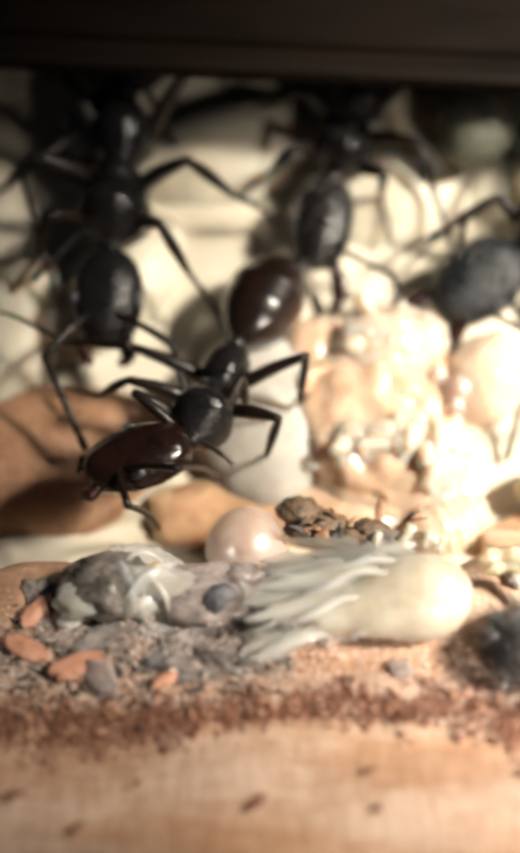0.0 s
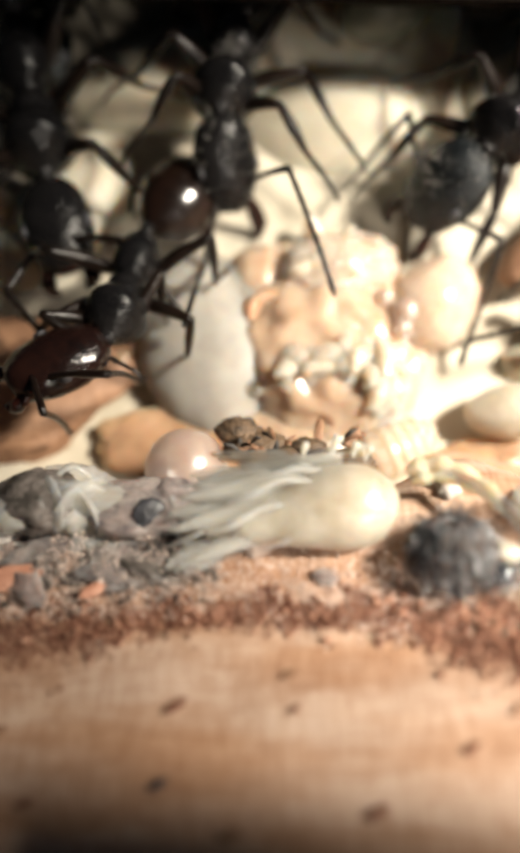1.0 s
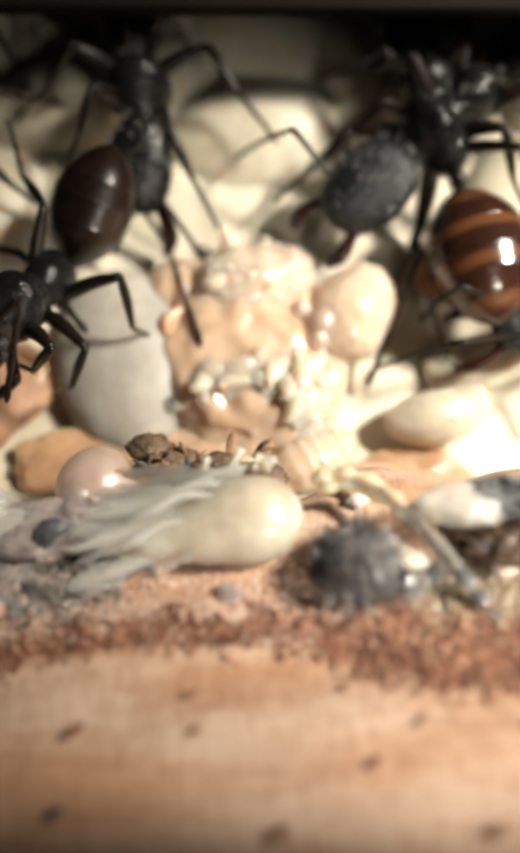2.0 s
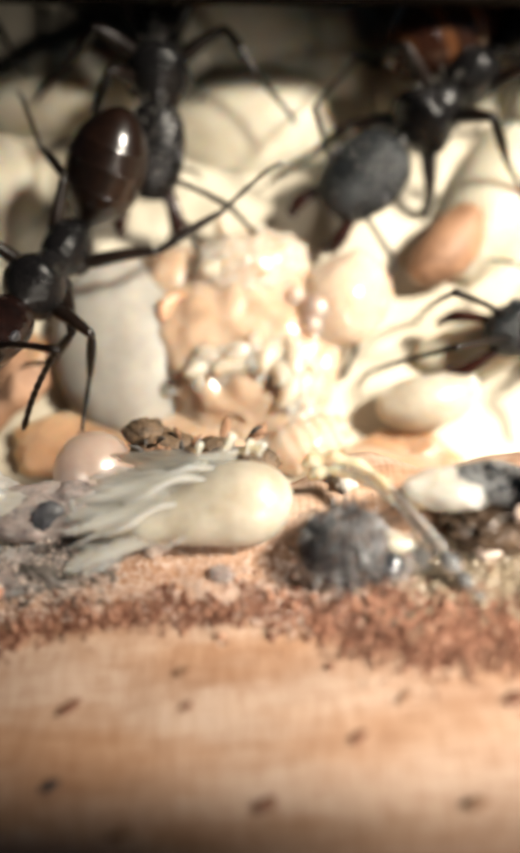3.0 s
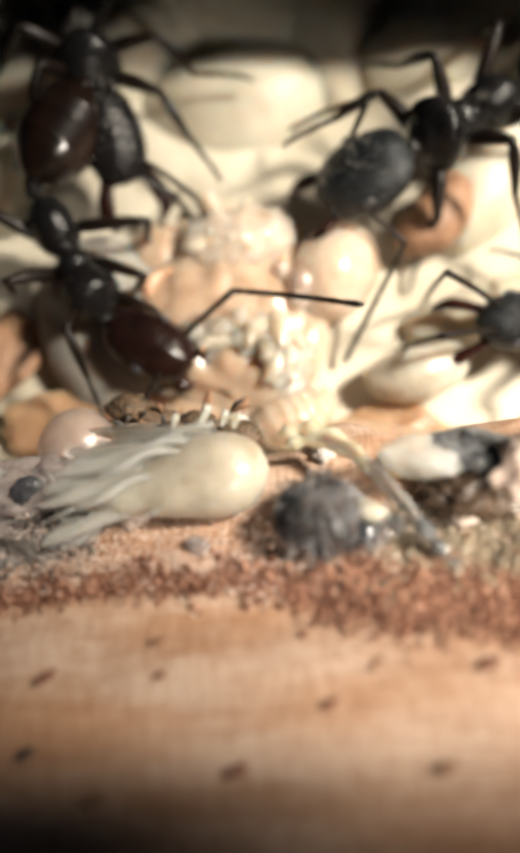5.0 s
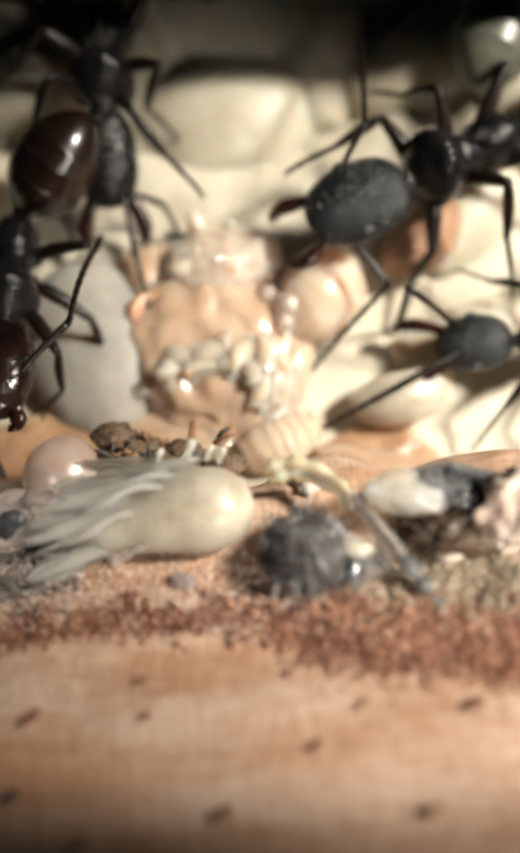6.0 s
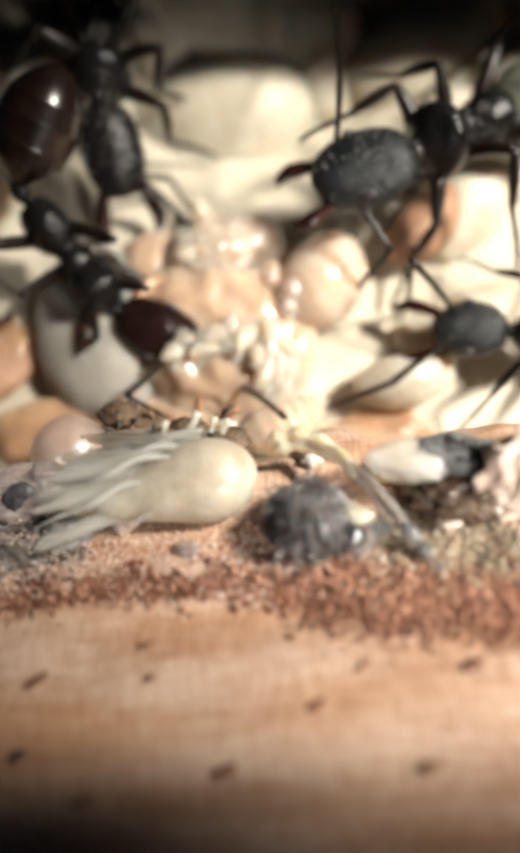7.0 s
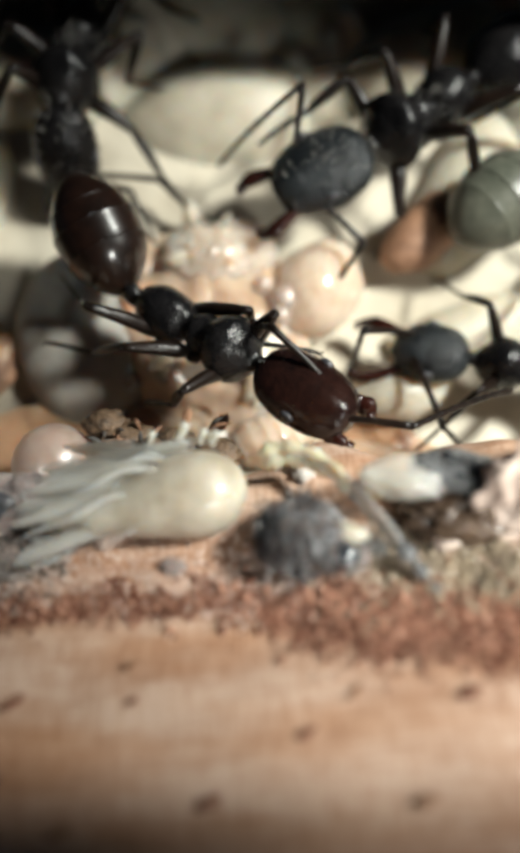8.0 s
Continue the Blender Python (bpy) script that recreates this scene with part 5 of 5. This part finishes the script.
    move_limb(rigs["eater"], "antenna", -1, [
        (0, 4.16, -2.40, 4.45, 6.68, -2.75, 1.53), (1, 3.05, -3.73, 2.60, 4.23, -4.79, -1.59),
        (1.5, 3.69, -4.56, 1.92, 6.08, -7.42, -2.30), (2, 6.00, -4.00, 3.26, 6.11, -6.93, -1.28),
        (3.5, 4.42, -3.02, 4.50, -1.00, -4.01, 3.33), (4.2, 3.52, -2.51, 3.65, 5.56, -4.33, -1.27),
        (6.5, 4.14, -2.49, 4.23, 0.67, -6.91, 4.00), (7.5, 5.96, -3.82, 3.57, 3.13, -8.67, 3.27),
        (8, 4.21, -3.29, 4.48, 6.81, -4.85, -0.25)])
    move_limb(rigs["behind"], "antenna", 1, [
        (0, 6.38, 4.56, 2.86, 11.95, 7.30, 2.18), (0.5, 4.29, 5.09, 3.35, 9.06, 8.97, 0.73),
        (1.5, 7.64, 2.39, 2.88, 13.03, 3.41, -0.57), (2, 8.12, 1.61, -0.55, 14.94, 4.78, -3.58),
        (3.5, 6.77, 3.24, 1.30, 5.78, 5.57, -2.20), (3.8, 7.48, 2.81, 1.46, 8.65, 6.07, -2.97),
        (4, 7.35, 2.53, -0.04, 12.42, 6.44, -3.41), (4.5, 6.72, 3.96, -0.24, 10.48, 5.76, -4.01),
        (6, 8.38, 1.59, -0.52, 16.75, 4.21, -4.05), (6.5, 8.13, 3.27, 0.81, 8.65, 6.24, -2.79),
        (7, 7.29, 3.63, -0.26, 11.89, 8.51, -2.31), (7.5, 6.43, 2.54, -1.79, 2.52, 4.01, -1.83),
        (8, 3.65, 4.14, -0.25, 7.60, 9.81, -2.68)])
    move_limb(rigs["behind"], "antenna", -1, [
        (0, 9.52, 0.84, 2.60, 17.00, 1.81, 2.88), (0.5, 8.53, 2.33, 0.23, 14.19, 3.93, -1.26),
        (1, 7.16, 0.03, -2.07, 12.34, 0.13, 0.13), (3.5, 7.19, 1.34, -0.45, 9.59, 2.71, -3.18),
        (8, 4.49, 3.04, -0.24, 7.30, 5.05, -2.60)])
    move_limb(rigs["behind"], "front", 1, [
        (0, 2.40, 2.44, 4.07, 4.23, 3.78, 1.12), (0.5, 2.13, 2.64, 3.93, 1.60, 3.99, -0.24),
        (1, 2.89, 2.53, 3.65, 5.91, 6.30, 0.54), (1.5, 3.72, 1.71, 3.56, 3.89, 1.59, -0.89),
        (2, 4.18, 1.07, 2.98, 7.49, 2.61, 0.20), (3.5, 4.27, 0.50, 2.73, 2.18, 1.38, -1.11),
        (3.8, 4.26, 0.94, 2.64, 1.82, 1.78, -1.00), (4, 4.13, 1.21, 3.08, 1.97, 2.05, -0.74),
        (4.5, 2.52, 2.96, 1.56, 5.69, 4.86, -1.63), (6, 3.85, 1.53, 3.50, 6.31, 4.63, 1.10),
        (6.5, 3.49, 2.50, 2.37, 5.02, 4.87, -1.09), (7, 3.01, 2.86, 2.49, 3.00, 4.98, -0.86),
        (7.5, 2.52, 2.76, 1.11, 1.87, 4.47, -1.61), (8, 2.26, 2.89, 1.21, 5.52, 6.83, -2.15)])
    move_limb(rigs["behind"], "middle", 1, [
        (1.5, -0.09, 3.35, 3.30, 6.15, 9.15, -0.43), (2, -0.23, 3.34, 3.31, 8.35, 8.96, -2.04),
        (3.5, -0.80, 3.02, 3.71, 3.46, 8.35, 0.06), (3.8, -0.44, 3.26, 3.43, 3.07, 8.56, 0.40),
        (4, -0.35, 3.30, 3.36, 3.01, 8.48, 0.45), (4.2, 0.20, 3.45, 2.97, 2.47, 10.03, 1.89),
        (6, 1.48, 2.65, 3.90, 1.36, 3.11, -0.83), (6.5, 1.30, 2.75, 3.91, 1.46, 3.90, -1.00),
        (7, 0.93, 2.89, 3.95, 0.10, 4.11, -0.40), (8, -1.31, 2.85, 3.55, -2.12, 4.02, -0.18)])
    move_limb(rigs["walker"], "hind", 1, [
        (1.5, -1.82, 3.11, 4.49, -5.38, 3.89, 0.51), (2, -0.62, 3.25, 4.19, -4.53, 4.52, -0.18),
        (3.5, -2.94, 3.68, 2.94, -6.66, 8.42, 9.40), (3.8, -2.93, 3.66, 3.02, -7.49, 6.67, 5.55),
        (4, -2.13, 3.28, 4.24, -6.83, 7.02, 3.99), (4.2, -0.45, 3.95, 1.84, -2.06, 9.54, 4.56),
        (4.5, 0.00, 3.74, 2.53, -0.16, 8.74, -0.46), (6, 0.08, 3.28, 3.68, -5.11, 1.35, 1.35),
        (7, 0.66, 1.60, 4.62, 2.15, 2.37, 0.38), (7.5, 1.69, 1.31, 3.32, 2.86, 4.04, -1.33),
        (8, 1.65, 1.44, 3.33, -1.60, 2.38, -1.64)])
    move_limb(rigs["walker"], "hind", -1, [
        (0, -0.93, -3.93, 3.02, -1.34, -9.92, 2.54), (0.5, -0.79, -3.92, 2.98, -5.22, -7.99, 2.92),
        (1, -0.18, -3.32, 3.84, -4.21, -6.79, 1.04), (1.5, -3.19, -1.15, 5.07, -7.94, -4.79, 5.68),
        (2, -2.05, -0.75, 5.51, -6.44, -4.58, 7.00), (3.5, -2.95, -0.48, 5.23, -7.48, -4.42, 5.49),
        (3.8, -3.95, -1.02, 4.52, -9.11, -3.85, 3.27), (4, -4.02, -1.56, 4.29, -9.77, -2.99, 3.27),
        (4.2, -4.33, -0.47, 4.10, -9.84, -0.12, 1.70), (4.5, -4.35, -2.28, 3.24, -6.37, -0.98, -2.27),
        (6.5, -3.08, -3.19, 3.83, -6.44, -1.63, -0.90), (7, -2.72, -3.33, 3.90, -4.31, -2.65, -1.86),
        (7.5, -3.60, -2.56, 4.07, -7.69, -0.32, 0.29), (8, -3.13, -1.97, 4.84, -8.11, -0.45, 1.84)])
    move_limb(rigs["walker"], "middle", -1, [
        (0, 0.78, -3.36, 2.73, -0.98, -6.98, -0.31), (0.5, 0.50, -3.27, 3.16, -2.50, -7.32, 3.09),
        (1, 2.44, -2.06, 2.99, -0.06, -5.25, -0.00), (3.5, 0.40, -2.82, 3.92, -2.56, -6.05, 1.41),
        (3.8, 0.13, -2.89, 3.86, -2.27, -6.06, 0.75), (4, 0.37, -2.89, 3.84, -2.32, -6.57, 1.69),
        (4.2, 0.37, -2.89, 3.84, -4.11, -4.05, 1.82), (4.5, -0.25, -2.87, 3.85, -2.48, -3.42, -0.64),
        (6.5, 0.58, -2.63, 4.08, -1.23, -3.43, -0.35), (7, 0.11, -2.78, 3.98, -1.81, -3.01, -0.68),
        (7.5, -0.00, -2.92, 3.81, -3.68, -3.94, 0.52), (8, -1.51, -2.34, 3.73, -6.12, -3.37, 1.96)])
    move_limb(rigs["walker"], "front", -1, [
        (0, 2.34, -2.65, 3.55, 3.10, 2.01, 2.20), (0.5, 2.44, -2.65, 3.50, 3.15, 1.95, 1.47),
        (1, 2.86, -2.58, 3.30, 3.77, 2.09, 1.47), (1.5, 2.58, 1.17, 0.38, 2.46, -1.30, -3.34),
        (3.5, 3.91, -1.06, 0.75, 3.21, -3.71, -2.77), (3.8, 2.62, -2.52, 3.57, 1.98, -3.55, -0.73),
        (4, 2.77, -2.39, 3.63, 5.64, -4.06, 0.65), (4.2, 2.50, -2.52, 3.64, 3.79, -5.91, 1.04),
        (4.5, 2.84, -1.58, 4.18, 6.78, -3.24, 2.89), (6.5, 2.80, -1.82, 4.08, 7.79, -0.38, 4.26),
        (7, 3.36, -1.48, 3.86, 5.29, -2.70, 1.59), (7.5, 3.12, -2.02, 3.72, 2.27, -3.91, -0.24),
        (8, 1.75, -2.61, 3.72, -1.41, -3.12, 0.62)])
    move_limb(rigs["walker"], "middle", 1, [
        (0, 1.21, 2.89, 3.48, -0.84, 2.20, -1.08), (0.5, 1.63, 2.87, 3.05, -1.47, 1.80, -0.79),
        (1, 1.45, 3.03, 2.93, -0.38, 2.03, -1.66), (1.5, 0.23, 3.51, 1.85, -1.42, 2.15, -2.06),
        (2, 1.63, 3.08, 1.96, -0.79, 1.19, -2.04), (3.5, 2.76, 1.75, 1.78, 1.59, -1.32, -2.04),
        (3.8, 0.74, 2.85, 3.79, -2.69, 0.48, 0.96), (4, 1.07, 2.70, 3.82, 5.14, 6.21, 2.25),
        (4.2, 2.49, 2.01, 2.92, 2.27, 2.12, -1.71), (4.5, 2.22, 1.60, 3.77, 3.50, 3.73, 1.02),
        (6, 0.99, 2.92, 0.52, -0.93, 5.01, -1.93), (7, 2.66, 1.98, 2.20, 5.20, 3.94, 1.56),
        (7.5, 2.00, 1.63, 3.99, 2.89, 3.63, -0.55), (8, 2.69, 1.38, 3.12, -0.87, 2.43, -0.29)])
    move_limb(rigs["walker"], "front", 1, [
        (0, 0.07, 0.98, 4.04, -2.06, 2.14, 0.30), (0.5, 1.05, 1.41, 4.44, -1.42, 1.31, 0.72),
        (1, -0.06, 1.44, 3.78, -1.33, 1.45, -0.50), (1.5, 2.78, 2.84, 2.87, 1.31, 0.68, -0.74),
        (2, 3.47, 2.45, 2.57, 1.02, -0.09, -0.16), (3.5, 2.67, 3.03, 2.15, 6.24, 4.67, -1.12),
        (3.8, 3.63, 1.66, 3.45, 1.57, 1.67, -0.51), (4, 2.85, 2.34, 3.63, 6.38, 1.73, 0.97),
        (4.2, 3.13, 2.12, 3.62, 2.66, 2.07, -0.82), (6, 3.87, 1.94, 1.48, 3.35, 0.26, -2.62),
        (6.5, 2.98, 2.32, 3.55, 4.98, 0.84, 1.59), (7, 3.05, 1.48, 4.10, 3.97, 2.10, 1.08)])
    move_limb(rigs["walker"], "antenna", -1, [
        (0, 6.72, -1.10, 2.26, 3.27, -0.63, -2.16), (0.5, 7.55, -2.22, 2.40, 3.98, -2.89, -1.90),
        (1, 7.40, -1.03, 3.08, 4.37, -1.40, -1.65), (3.5, 8.70, 0.30, 1.07, 6.11, 0.04, -3.91),
        (4, 8.58, -0.85, 4.03, 8.28, -0.81, -1.59), (4.5, 8.02, -0.77, 4.89, 10.51, 2.44, 3.85),
        (7, 6.01, -2.17, 5.02, 10.21, -0.41, 3.51), (7.5, 8.53, -2.09, 3.54, 10.09, -0.08, -0.79),
        (8, 9.02, 0.83, 2.20, 10.23, 5.24, -1.07)])
    move_limb(rigs["walker"], "antenna", 1, [
        (0, 5.67, 0.28, 3.78, 1.58, 1.02, -0.00), (4, 6.74, 3.60, 4.07, 6.25, 1.40, -1.08),
        (4.2, 3.33, 4.09, 3.46, 5.42, 9.45, 4.12), (4.5, 4.99, 5.32, 4.25, 8.84, 9.83, 6.39),
        (6.5, 3.23, 2.76, 3.66, 5.26, 2.92, 8.90), (7, 8.72, 2.02, 3.89, 10.13, 1.73, 9.33),
        (7.5, 8.31, 1.66, 4.86, 9.20, 4.23, -0.07), (8, 3.40, 0.84, 4.41, -0.35, 1.43, 0.26)])
    move_limb(rigs["right"], "antenna", 1, [
        (3.5, 8.29, 1.12, 4.32, 10.86, 0.31, 0.25), (3.8, 8.50, 1.15, 3.68, 10.92, -0.01, 0.25),
        (4, 7.92, 0.83, 5.00, 8.23, -1.22, 0.25), (7, 7.78, 2.55, 2.04, 12.54, 4.56, 0.25),
        (7.5, 6.04, 3.02, 5.00, 8.21, 2.81, 0.25), (8, 3.85, 3.43, 3.44, 2.13, 3.54, 0.25)])
    move_limb(rigs["right"], "antenna", -1, [
        (3.5, 7.89, -1.01, 5.00, 8.27, -2.01, 0.25), (7.5, 7.58, -1.84, 5.00, 7.12, -1.49, 0.25),
        (8, 7.68, 0.60, 5.00, 7.75, 0.95, 0.25)])
    move_limb(rigs["striped"], "hind", 1, [
        (1.5, -3.12, 3.41, 1.49, -12.44, 7.02, 0.25), (2, -4.39, 1.70, 1.20, -17.09, 2.11, 0.25)])
    for k, name in enumerate(("left", "greyish")):
        fidget(rigs[name], k, 0.25)


build_ground()
RIGS = build_ants()
build_food()
build_cocoons()
build_row()
build_frass()
motions(RIGS)
